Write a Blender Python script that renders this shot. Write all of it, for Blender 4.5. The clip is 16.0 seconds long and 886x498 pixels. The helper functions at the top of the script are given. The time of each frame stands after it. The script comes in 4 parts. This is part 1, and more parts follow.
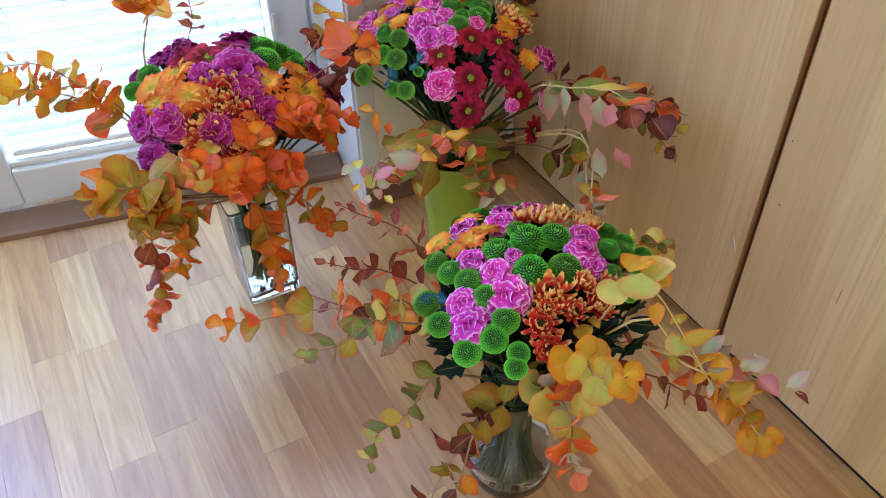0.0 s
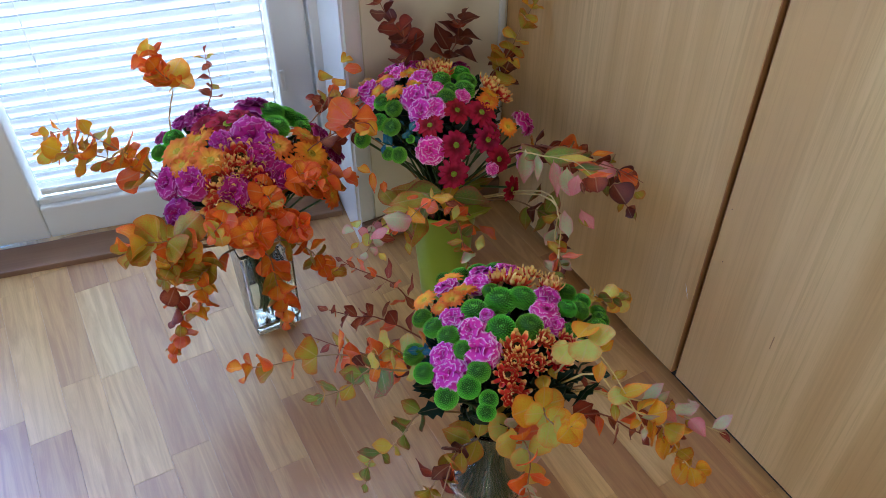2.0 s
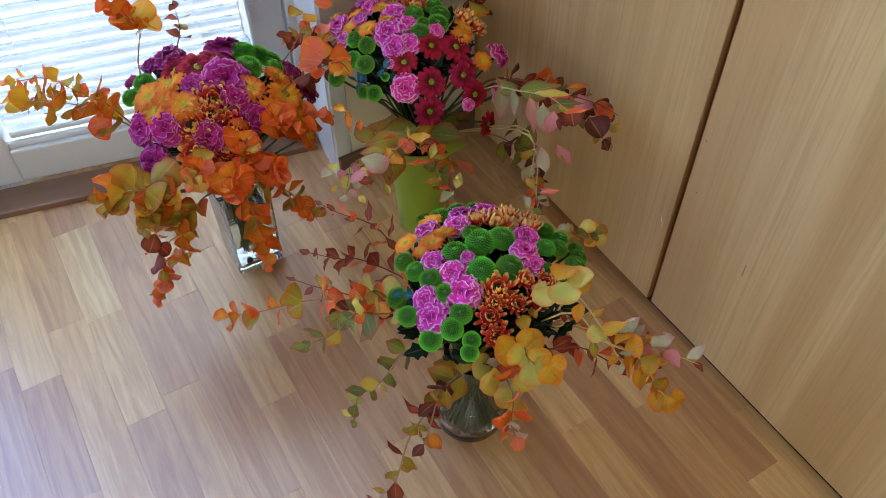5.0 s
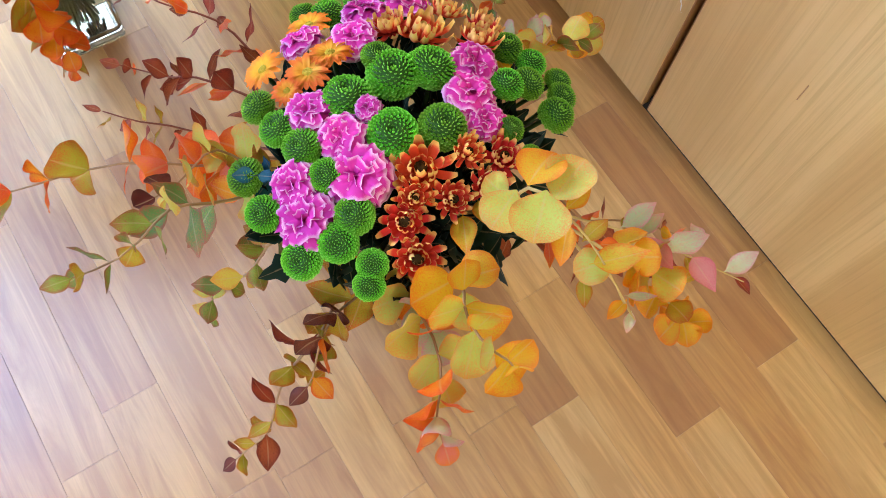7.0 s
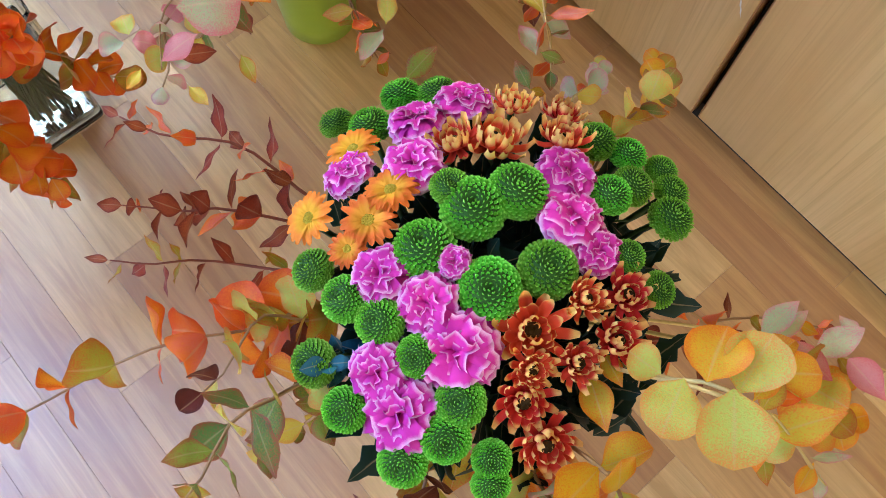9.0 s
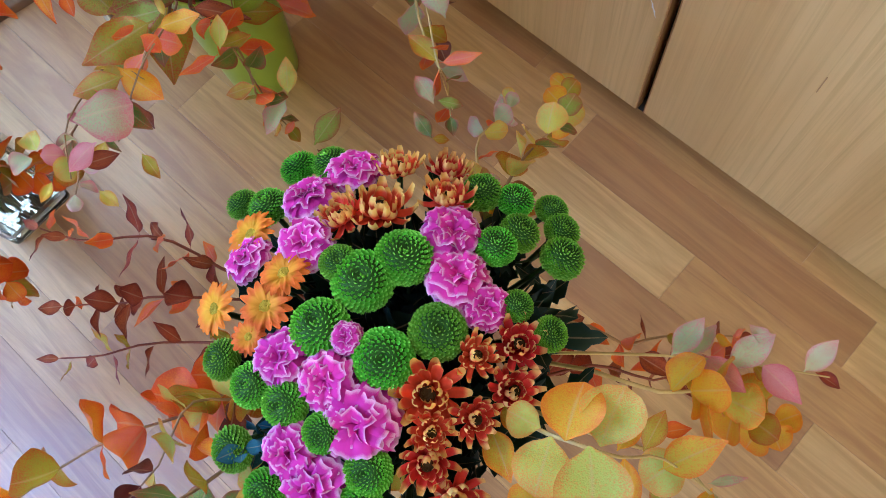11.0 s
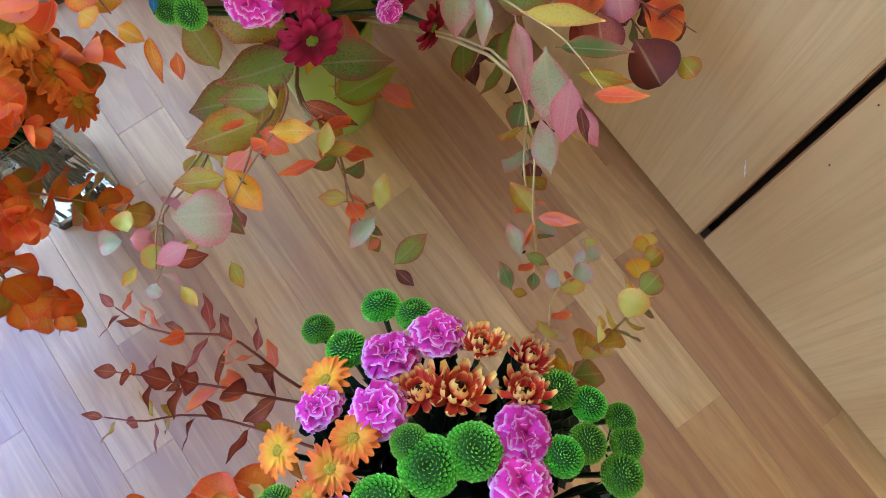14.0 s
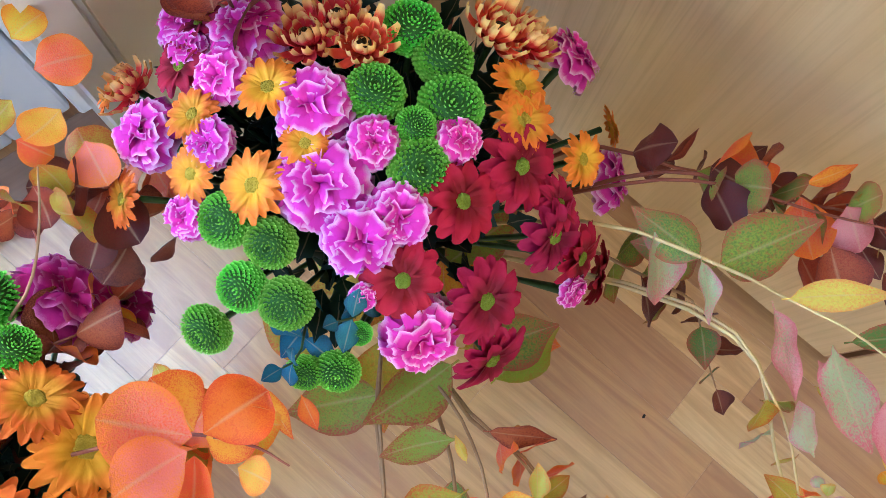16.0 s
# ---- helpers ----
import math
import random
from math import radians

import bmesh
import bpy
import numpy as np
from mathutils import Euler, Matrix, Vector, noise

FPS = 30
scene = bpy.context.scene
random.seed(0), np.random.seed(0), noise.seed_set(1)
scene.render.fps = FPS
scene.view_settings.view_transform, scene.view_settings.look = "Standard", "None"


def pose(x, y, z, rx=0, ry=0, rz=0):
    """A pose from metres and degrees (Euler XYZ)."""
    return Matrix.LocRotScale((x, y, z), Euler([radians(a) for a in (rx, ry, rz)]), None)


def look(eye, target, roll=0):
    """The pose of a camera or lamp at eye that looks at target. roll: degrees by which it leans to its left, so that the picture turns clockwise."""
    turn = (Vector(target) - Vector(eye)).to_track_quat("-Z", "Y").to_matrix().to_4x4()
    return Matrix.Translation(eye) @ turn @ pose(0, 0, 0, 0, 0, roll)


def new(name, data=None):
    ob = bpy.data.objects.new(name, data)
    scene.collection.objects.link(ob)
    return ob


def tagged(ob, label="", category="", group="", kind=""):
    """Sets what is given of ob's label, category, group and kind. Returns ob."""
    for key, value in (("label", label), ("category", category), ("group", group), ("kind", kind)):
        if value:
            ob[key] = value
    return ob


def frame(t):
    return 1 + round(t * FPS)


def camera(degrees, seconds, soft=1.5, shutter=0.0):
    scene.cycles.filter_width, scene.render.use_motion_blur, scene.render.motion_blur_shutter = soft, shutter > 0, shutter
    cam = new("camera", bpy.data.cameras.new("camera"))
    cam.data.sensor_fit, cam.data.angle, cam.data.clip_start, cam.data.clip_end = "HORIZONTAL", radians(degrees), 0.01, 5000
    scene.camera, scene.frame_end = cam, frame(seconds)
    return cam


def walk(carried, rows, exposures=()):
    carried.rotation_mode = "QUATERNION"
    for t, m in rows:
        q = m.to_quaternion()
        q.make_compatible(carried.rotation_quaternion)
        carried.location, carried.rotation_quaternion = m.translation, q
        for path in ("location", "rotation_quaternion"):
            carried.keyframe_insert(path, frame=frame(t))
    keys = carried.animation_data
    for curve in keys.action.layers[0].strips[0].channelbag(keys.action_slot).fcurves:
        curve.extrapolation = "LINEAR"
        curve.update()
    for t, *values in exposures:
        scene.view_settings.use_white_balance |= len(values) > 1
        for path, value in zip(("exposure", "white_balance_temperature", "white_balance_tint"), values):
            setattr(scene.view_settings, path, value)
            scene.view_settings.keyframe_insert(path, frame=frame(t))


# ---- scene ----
cam = camera(57.0, 16.0, soft=0.9)
PATH = [
    (0, (0.478, -0.013, 0.991), (1.168, 1.277, -0.373), -1.3),
    (0.5, (0.47, -0.039, 1.027), (1.151, 1.266, -0.327), -2.0),
    (1, (0.46, -0.053, 1.068), (1.188, 1.244, -0.27), -0.9),
    (1.5, (0.452, -0.064, 1.109), (1.167, 1.233, -0.235), -0.2),
    (2, (0.456, -0.076, 1.146), (1.161, 1.207, -0.216), -0.1),
    (2.5, (0.454, -0.09, 1.183), (1.145, 1.18, -0.199), -0.1),
    (3, (0.451, -0.101, 1.21), (1.109, 1.155, -0.201), -1.0),
    (3.2, (0.45, -0.099, 1.213), (1.11, 1.157, -0.196), -0.8),
    (5.3, (0.466, -0.039, 1.159), (1.141, 1.015, -0.401), 0.4),
    (5.5, (0.486, -0.018, 1.139), (1.149, 0.969, -0.469), 1.3),
    (6, (0.584, 0.065, 1.047), (1.141, 0.913, -0.677), 3.9),
    (6.5, (0.648, 0.114, 0.993), (1.08, 0.873, -0.807), 3.5),
    (7, (0.677, 0.208, 0.913), (1.158, 0.778, -0.943), 8.1),
    (7.5, (0.68, 0.274, 0.873), (1.19, 0.736, -1.005), 10.2),
    (8, (0.675, 0.314, 0.861), (1.183, 0.76, -1.021), 10.0),
    (8.5, (0.692, 0.357, 0.854), (1.177, 0.807, -1.033), 7.9),
    (8.7, (0.701, 0.373, 0.854), (1.167, 0.826, -1.037), 6.1),
    (10.8, (0.8, 0.349, 0.884), (1.145, 0.844, -1.023), -12.8),
    (11, (0.803, 0.34, 0.883), (1.156, 0.85, -1.018), -13.6),
    (11.5, (0.797, 0.322, 0.88), (1.177, 0.813, -1.021), -10.5),
    (12, (0.784, 0.316, 0.875), (1.177, 0.781, -1.03), -7.2),
    (12.5, (0.774, 0.326, 0.876), (1.193, 0.762, -1.03), -3.3),
    (13, (0.764, 0.366, 0.889), (1.176, 0.781, -1.023), -1.6),
    (13.5, (0.811, 0.432, 0.891), (1.141, 0.822, -1.043), -0.6),
    (14, (0.851, 0.478, 0.929), (1.142, 0.898, -1.004), -1.1),
    (14.5, (0.871, 0.538, 0.936), (1.18, 0.93, -1.001), -0.8),
    (15, (0.866, 0.668, 0.878), (1.27, 0.987, -1.054), 4.9),
    (15.5, (0.87, 0.751, 0.854), (1.303, 0.96, -1.088), 14.5),
    (16, (0.878, 0.797, 0.845), (1.299, 1.015, -1.098), 14.1),
]
EXPOSURES = ((0.0, 0.06, 5850, 10), (1.5, -0.32, 5750, 10), (3.0, -0.58, 5700, 10), (5.4, -0.26, 6300, 10), (7.0, 0.5, 6800, 10), (8.5, 0.38, 6500, 10), (11.0, 0.16, 5900, 10), (13.0, 0.14, 5600, 10), (14.5, 0.28, 5600, 10), (16.0, 0.68, 5500, 10))
walk(cam, [(t, look(eye, target, roll)) for t, eye, target, roll in PATH], EXPOSURES)

# ---- world and light ----
world = bpy.data.worlds.new("World")
scene.world = world
world.use_nodes = True
wn = world.node_tree
sky = wn.nodes.new("ShaderNodeTexSky")
sky.sky_type = "NISHITA"
sky.sun_disc = False
sky.sun_elevation, sky.sun_rotation = radians(38), radians(200)
wn.links.new(sky.outputs[0], wn.nodes["Background"].inputs[0])
wn.nodes["Background"].inputs[1].default_value = 0.12


def area_lamp(name, eye, target, w, h, watts, color):
    data = bpy.data.lights.new(name, "AREA")
    data.shape, data.size, data.size_y, data.energy, data.color = "RECTANGLE", w, h, watts, color
    ob = new(name, data)
    ob.matrix_world = look(eye, target)
    return ob


# daylight in the openings: behind the blind and in the second balcony door
area_lamp("daylight_blind", (0.66, 1.98, 1.85), (0.55, 1.40, 0.75), 1.0, 1.0, 170, (0.72, 0.86, 1.0))
area_lamp("daylight_balcony", (-0.45, 1.60, 1.12), (-0.60, 0.48, 0.7), 1.35, 1.9, 60, (0.24, 0.44, 1.0))
# warm fill lamp added out of view, at an assumed opening to the south
area_lamp("room_fill", (-1.2, -2.64, 1.5), (0.3, 0.0, 1.8), 1.7, 1.4, 37, (1.0, 0.93, 0.70))


# ---- materials ----
def material(name, rough=0.6, spec=0.5, metal=0.0):
    m = bpy.data.materials.new(name)
    m.use_nodes = True
    b = m.node_tree.nodes["Principled BSDF"]
    b.inputs["Roughness"].default_value = rough
    b.inputs["Metallic"].default_value = metal
    b.inputs["Specular IOR Level"].default_value = spec
    return m, m.node_tree, b


def node(nt, kind, **sets):
    n = nt.nodes.new(kind)
    for k, v in sets.items():
        n.inputs[k.replace("_", " ")].default_value = v
    return n


def ramp(nt, fac, stops):
    n = nt.nodes.new("ShaderNodeValToRGB")
    els = n.color_ramp.elements
    els[0].position, els[0].color = stops[0][0], (*stops[0][1], 1)
    els[1].position, els[1].color = stops[-1][0], (*stops[-1][1], 1)
    for p, c in stops[1:-1]:
        e = els.new(p)
        e.color = (*c, 1)
    nt.links.new(fac, n.inputs[0])
    return n.outputs[0]


def mixed(nt, fac, a, b, mode="MIX"):
    n = nt.nodes.new("ShaderNodeMix")
    n.data_type, n.blend_type = "RGBA", mode
    for sock, val in ((n.inputs[0], fac), (n.inputs[6], a), (n.inputs[7], b)):
        if isinstance(val, bpy.types.NodeSocket):
            nt.links.new(val, sock)
        elif isinstance(val, tuple):
            sock.default_value = (*val, 1)
        else:
            sock.default_value = val
    return n.outputs[2]


def math_node(nt, op, a, b=0.0):
    n = nt.nodes.new("ShaderNodeMath")
    n.operation = op
    for sock, val in zip(n.inputs, (a, b)):
        if isinstance(val, bpy.types.NodeSocket):
            nt.links.new(val, sock)
        else:
            sock.default_value = val
    return n.outputs[0]


def coords(nt, scale=(1, 1, 1), which="Object", shift_random=0.0):
    tc = nt.nodes.new("ShaderNodeTexCoord")
    mp = nt.nodes.new("ShaderNodeMapping")
    mp.inputs["Scale"].default_value = scale
    nt.links.new(tc.outputs[which], mp.inputs[0])
    if shift_random:
        info = nt.nodes.new("ShaderNodeObjectInfo")
        nt.links.new(math_node(nt, "MULTIPLY", info.outputs["Random"], shift_random), mp.inputs["Location"])
    return mp.outputs[0]


def noise_of(nt, vec, scale, detail=4.0, rough=0.55, distortion=0.0):
    n = node(nt, "ShaderNodeTexNoise", Scale=scale, Detail=detail, Roughness=rough, Distortion=distortion)
    nt.links.new(vec, n.inputs["Vector"])
    return n.outputs[0]


def bumped(nt, b, height, strength, distance=0.001):
    n = node(nt, "ShaderNodeBump", Strength=strength, Distance=distance)
    nt.links.new(height, n.inputs["Height"])
    nt.links.new(n.outputs[0], b.inputs["Normal"])


def plank_material():
    m, nt, b = material("laminate", 0.3, 0.5)
    info = nt.nodes.new("ShaderNodeObjectInfo")
    pick = nt.nodes.new("ShaderNodeSeparateColor")
    nt.links.new(info.outputs["Color"], pick.inputs[0])
    tone = ramp(nt, pick.outputs[0], [(0.0, (0.45, 0.205, 0.070)), (0.25, (0.57, 0.30, 0.10)), (0.5, (0.66, 0.38, 0.125)),
                                      (0.8, (0.75, 0.46, 0.16)), (1.0, (0.80, 0.56, 0.235))])
    v = coords(nt, (14, 1.1, 1), "Object", 60.0)
    grain = noise_of(nt, v, 3.0, 7.0, 0.62, 1.6)
    fine = noise_of(nt, coords(nt, (120, 2.2, 1), "Object", 31.0), 6.0, 3.0)
    dark = mixed(nt, 1.0, tone, (0.70, 0.56, 0.44), "MULTIPLY")
    col = mixed(nt, ramp(nt, grain, [(0.40, (0, 0, 0)), (0.62, (0.85, 0.85, 0.85))]), tone, dark)
    col = mixed(nt, math_node(nt, "MULTIPLY", ramp(nt, fine, [(0.45, (0, 0, 0)), (0.75, (1, 1, 1))]), 0.3), col, dark)
    nt.links.new(col, b.inputs["Base Color"])
    smear = noise_of(nt, coords(nt, (1, 1, 1), "Object", 9.0), 7.0, 3.0)
    nt.links.new(ramp(nt, smear, [(0.3, (0.28, 0.28, 0.28)), (0.7, (0.40, 0.40, 0.40))]), b.inputs["Roughness"])
    b.inputs["Coat Weight"].default_value = 1.0
    b.inputs["Coat Roughness"].default_value = 0.42
    b.inputs["Coat IOR"].default_value = 1.85
    bumped(nt, b, fine, 0.06, 0.0006)
    return m


def veneer_material(name="veneer", base=(0.62, 0.39, 0.155)):
    m, nt, b = material(name, 0.34, 0.5)
    band = noise_of(nt, coords(nt, (1, 6, 0.25), "Object"), 1.8, 3.0, 0.5, 0.3)
    grain = noise_of(nt, coords(nt, (1, 60, 1.2), "Object"), 3.0, 6.0, 0.65, 0.8)
    light = (min(1, base[0] * 1.2), min(1, base[1] * 1.3), min(1, base[2] * 1.45))
    low = (base[0] * 0.80, base[1] * 0.76, base[2] * 0.70)
    col = mixed(nt, ramp(nt, band, [(0.42, (0, 0, 0)), (0.58, (1, 1, 1))]), light, base)
    col = mixed(nt, math_node(nt, "MULTIPLY", ramp(nt, grain, [(0.45, (0, 0, 0)), (0.7, (1, 1, 1))]), 0.55), col, low)
    nt.links.new(col, b.inputs["Base Color"])
    bumped(nt, b, grain, 0.08, 0.0005)
    return m


def painted(name, color, rough=0.5, var=0.06, scale=6.0, bump=0.05):
    m, nt, b = material(name, rough, 0.4)
    n = noise_of(nt, coords(nt), scale, 5.0)
    fine = noise_of(nt, coords(nt), scale * 25, 2.0)
    lo = tuple(c * (1 - var * 2) for c in color)
    nt.links.new(mixed(nt, n, lo, tuple(min(1, c * (1 + var)) for c in color)), b.inputs["Base Color"])
    bumped(nt, b, fine, bump, 0.001)
    return m


def petal_material(name, base, tip, edge=None, edge_from=0.8, tip_from=0.5, rough=0.6, translucent=0.09, vary=0.12, rim=False, grain=0.22):
    """Colour runs along the petal (v) from base to tip; edge: the outer rim's colour."""
    m, nt, b = material(name, rough, 0.25)
    uv = nt.nodes.new("ShaderNodeUVMap")
    sep = nt.nodes.new("ShaderNodeSeparateXYZ")
    nt.links.new(uv.outputs[0], sep.inputs[0])
    n = noise_of(nt, coords(nt, (1, 1, 1), "Object", 12.0), 260.0, 3.0)
    run = sep.outputs[1]
    if rim:
        side = math_node(nt, "MULTIPLY", math_node(nt, "ABSOLUTE", math_node(nt, "SUBTRACT", sep.outputs[0], 0.5)), 1.9)
        side = math_node(nt, "MULTIPLY", side, math_node(nt, "ADD", 0.35, math_node(nt, "MULTIPLY", sep.outputs[1], 0.7)))
        run = math_node(nt, "MAXIMUM", run, side)
    along = math_node(nt, "ADD", run, math_node(nt, "MULTIPLY", math_node(nt, "SUBTRACT", n, 0.5), grain))
    stops = [(max(0.0, tip_from - 0.35), base), (tip_from, tip)]
    if edge:
        stops = [(0.0, base), (tip_from, tip), (edge_from, tip), (min(1.0, edge_from + 0.16), edge)]
    col = ramp(nt, along, stops)
    streak = noise_of(nt, coords(nt, (40, 3, 1), "UV"), 1.0, 2.0)
    col = mixed(nt, math_node(nt, "MULTIPLY", streak, 0.18), col, tuple(c * 0.62 for c in tip))
    info = nt.nodes.new("ShaderNodeObjectInfo")
    hsv = nt.nodes.new("ShaderNodeHueSaturation")
    nt.links.new(col, hsv.inputs["Color"])
    nt.links.new(math_node(nt, "ADD", 1.0 - vary, math_node(nt, "MULTIPLY", info.outputs["Random"], 2 * vary)), hsv.inputs["Value"])
    nt.links.new(math_node(nt, "ADD", 0.5 - vary * 0.08, math_node(nt, "MULTIPLY", info.outputs["Random"], vary * 0.16)), hsv.inputs["Hue"])
    out = hsv.outputs[0]
    nt.links.new(out, b.inputs["Base Color"])
    see_through(nt, b, out, translucent)
    return m


def see_through(nt, b, col, amount):
    tr = nt.nodes.new("ShaderNodeBsdfTranslucent")
    nt.links.new(col, tr.inputs[0])
    mix = nt.nodes.new("ShaderNodeMixShader")
    mix.inputs[0].default_value = amount
    nt.links.new(b.outputs[0], mix.inputs[1])
    nt.links.new(tr.outputs[0], mix.inputs[2])
    nt.links.new(mix.outputs[0], nt.nodes["Material Output"].inputs[0])


def leaf_material(name, a, b2, c, rough=0.45):
    """Autumn leaf: a and b2 blend over the blade and from leaf to leaf, c in blotches and at the rim."""
    m, nt, b = material(name, rough, 0.4)
    info = nt.nodes.new("ShaderNodeObjectInfo")
    v = coords(nt, (1, 1, 1), "Object", 17.0)
    big = noise_of(nt, v, 45.0, 2.0)
    spots = noise_of(nt, v, 170.0, 4.0, 0.7)
    fac = math_node(nt, "ADD", math_node(nt, "MULTIPLY", math_node(nt, "SUBTRACT", big, 0.5), 1.6), info.outputs["Random"])
    col = mixed(nt, ramp(nt, fac, [(0.25, (0, 0, 0)), (0.75, (1, 1, 1))]), a, b2)
    uv = nt.nodes.new("ShaderNodeUVMap")
    sep = nt.nodes.new("ShaderNodeSeparateXYZ")
    nt.links.new(uv.outputs[0], sep.inputs[0])
    side = math_node(nt, "MULTIPLY", math_node(nt, "ABSOLUTE", math_node(nt, "SUBTRACT", sep.outputs[0], 0.5)), 2.0)
    edge = math_node(nt, "MAXIMUM", side, sep.outputs[1])
    rim = ramp(nt, math_node(nt, "ADD", edge, math_node(nt, "MULTIPLY", math_node(nt, "SUBTRACT", big, 0.5), 1.3)), [(0.62, (0, 0, 0)), (1.05, (0.9, 0.9, 0.9))])
    col = mixed(nt, rim, col, c)
    col = mixed(nt, math_node(nt, "MULTIPLY", ramp(nt, spots, [(0.66, (0, 0, 0)), (0.74, (1, 1, 1))]), 0.22), col, tuple(k * 0.6 for k in c))
    blush = noise_of(nt, v, 28.0, 2.0, 0.5, 0.6)
    col = mixed(nt, math_node(nt, "MULTIPLY", ramp(nt, blush, [(0.50, (0, 0, 0)), (0.70, (1, 1, 1))]), 0.5), col, c)
    vein = ramp(nt, side, [(0.0, (0.35, 0.35, 0.35)), (0.09, (0, 0, 0))])
    col = mixed(nt, vein, col, (0.75, 0.55, 0.30))
    nt.links.new(col, b.inputs["Base Color"])
    bumped(nt, b, big, 0.25, 0.002)
    see_through(nt, b, col, 0.34)
    return m


def glass_material(name, tint, rough=0.02):
    m, nt, b = material(name, rough, 0.5)
    b.inputs["Base Color"].default_value = (*tint, 1)
    b.inputs["Transmission Weight"].default_value = 1.0
    b.inputs["IOR"].default_value = 1.45
    return m


M_PLANK = plank_material()
M_VENEER = veneer_material()
M_EDGE = veneer_material("edge_band", (0.36, 0.17, 0.055))
M_BLACK = painted("black_gap", (0.012, 0.011, 0.010), 0.7)
M_WALL = painted("cream_wall", (0.80, 0.72, 0.55), 0.85, 0.05, 3.0, 0.2)
M_WHITE = painted("white_paint", (0.80, 0.80, 0.78), 0.35, 0.04, 5.0, 0.03)
M_ROOM = painted("room_wall", (0.42, 0.42, 0.41), 0.85, 0.05, 2.0, 0.1)
M_CEILING = painted("ceiling_paint", (0.82, 0.80, 0.76), 0.9, 0.04, 2.0, 0.1)
M_SKIRT = veneer_material("skirting_wood", (0.17, 0.085, 0.045))
M_SILL = veneer_material("threshold_wood", (0.22, 0.11, 0.055))
M_SLAT, _nt, _b = material("blind_slat", 0.45, 0.4)
_b.inputs["Base Color"].default_value = (0.84, 0.86, 0.88, 1)
_col = mixed(_nt, noise_of(_nt, coords(_nt), 9.0), (0.80, 0.83, 0.86), (0.88, 0.89, 0.90))
_nt.links.new(_col, _b.inputs["Base Color"])
see_through(_nt, _b, _col, 0.6)
M_PANE = glass_material("window_glass", (1, 1, 1), 0.0)
M_CLEAR = glass_material("vase_glass", (0.96, 0.99, 0.98), 0.01)
M_WATER = glass_material("water", (0.93, 0.97, 0.93), 0.0)
M_WATER.node_tree.nodes["Principled BSDF"].inputs["IOR"].default_value = 1.33
M_LIME = painted("lime_ceramic", (0.36, 0.50, 0.045), 0.28, 0.06, 9.0, 0.02)
M_CONCRETE = painted("balcony_concrete", (0.22, 0.25, 0.27), 0.8, 0.1, 4.0, 0.2)
M_METAL, _nt, _b = material("brushed_metal", 0.35, 0.5, 0.8)
_b.inputs["Base Color"].default_value = (0.75, 0.75, 0.75, 1)
M_STEM = painted("green_stem", (0.05, 0.11, 0.025), 0.5, 0.2, 60.0)
M_TWIG = painted("eucalyptus_twig", (0.42, 0.24, 0.10), 0.55, 0.2, 60.0)
M_TWIG_RED = painted("red_twig", (0.30, 0.075, 0.035), 0.55, 0.2, 60.0)
M_TWIG_PALE = painted("pale_twig", (0.70, 0.50, 0.18), 0.55, 0.2, 60.0)
M_CARN = petal_material("carnation_petal", (0.48, 0.004, 0.20), (0.80, 0.035, 0.40), (0.96, 0.60, 0.80), 0.91, 0.5, grain=0.16)
M_CARN_DEEP = petal_material("carnation_petal_deep", (0.24, 0.004, 0.10), (0.46, 0.010, 0.20), (0.66, 0.22, 0.44), 0.93, 0.5, grain=0.16)
M_POM = petal_material("pompom_petal", (0.13, 0.48, 0.025), (0.40, 0.86, 0.12), None, 0.9, 0.95, vary=0.22, grain=0.1)
# far darker than the florets: the shade between them, put in as colour
M_POM_SHADE = painted("pompom_shade_core", (0.03, 0.13, 0.008), 0.7, 0.2, 200.0)
M_ORANGE = petal_material("orange_petal", (0.86, 0.40, 0.02), (0.88, 0.21, 0.018), None, 0.9, 0.75)
M_BI = petal_material("bicolour_petal", (0.36, 0.010, 0.010), (0.86, 0.075, 0.045), (1.0, 0.66, 0.20), 0.70, 0.40, rim=True, grain=0.18)
M_CRIM = petal_material("crimson_petal", (0.20, 0.003, 0.015), (0.44, 0.007, 0.050), None, 0.9, 0.7, vary=0.10)
M_EYE_Y = painted("yellow_eye", (0.72, 0.50, 0.03), 0.8, 0.2, 300.0, 0.8)
M_EYE_B = painted("brown_eye", (0.10, 0.06, 0.015), 0.8, 0.2, 300.0, 0.8)
M_EYE_G = painted("green_eye", (0.30, 0.42, 0.02), 0.8, 0.2, 300.0, 0.8)
# green leaf colour taken near black, with the shade of the hollows in it
M_DARK = leaf_material("foliage_shade_dark", (0.012, 0.036, 0.016), (0.02, 0.055, 0.022), (0.015, 0.045, 0.04))
L_ORANGE = leaf_material("leaf_orange", (0.88, 0.19, 0.010), (0.88, 0.36, 0.016), (0.78, 0.08, 0.012))
L_CORAL = leaf_material("leaf_coral", (0.88, 0.12, 0.03), (0.86, 0.22, 0.14), (0.88, 0.24, 0.015))
L_YELLOW = leaf_material("leaf_yellow", (0.84, 0.50, 0.02), (0.66, 0.62, 0.08), (0.86, 0.24, 0.015))
L_OLIVE = leaf_material("leaf_olive", (0.42, 0.38, 0.03), (0.60, 0.42, 0.035), (0.58, 0.13, 0.02))
L_GREEN = leaf_material("leaf_green", (0.13, 0.24, 0.045), (0.32, 0.42, 0.05), (0.46, 0.09, 0.05))
L_RED = leaf_material("leaf_red", (0.40, 0.06, 0.025), (0.46, 0.12, 0.04), (0.20, 0.03, 0.02))
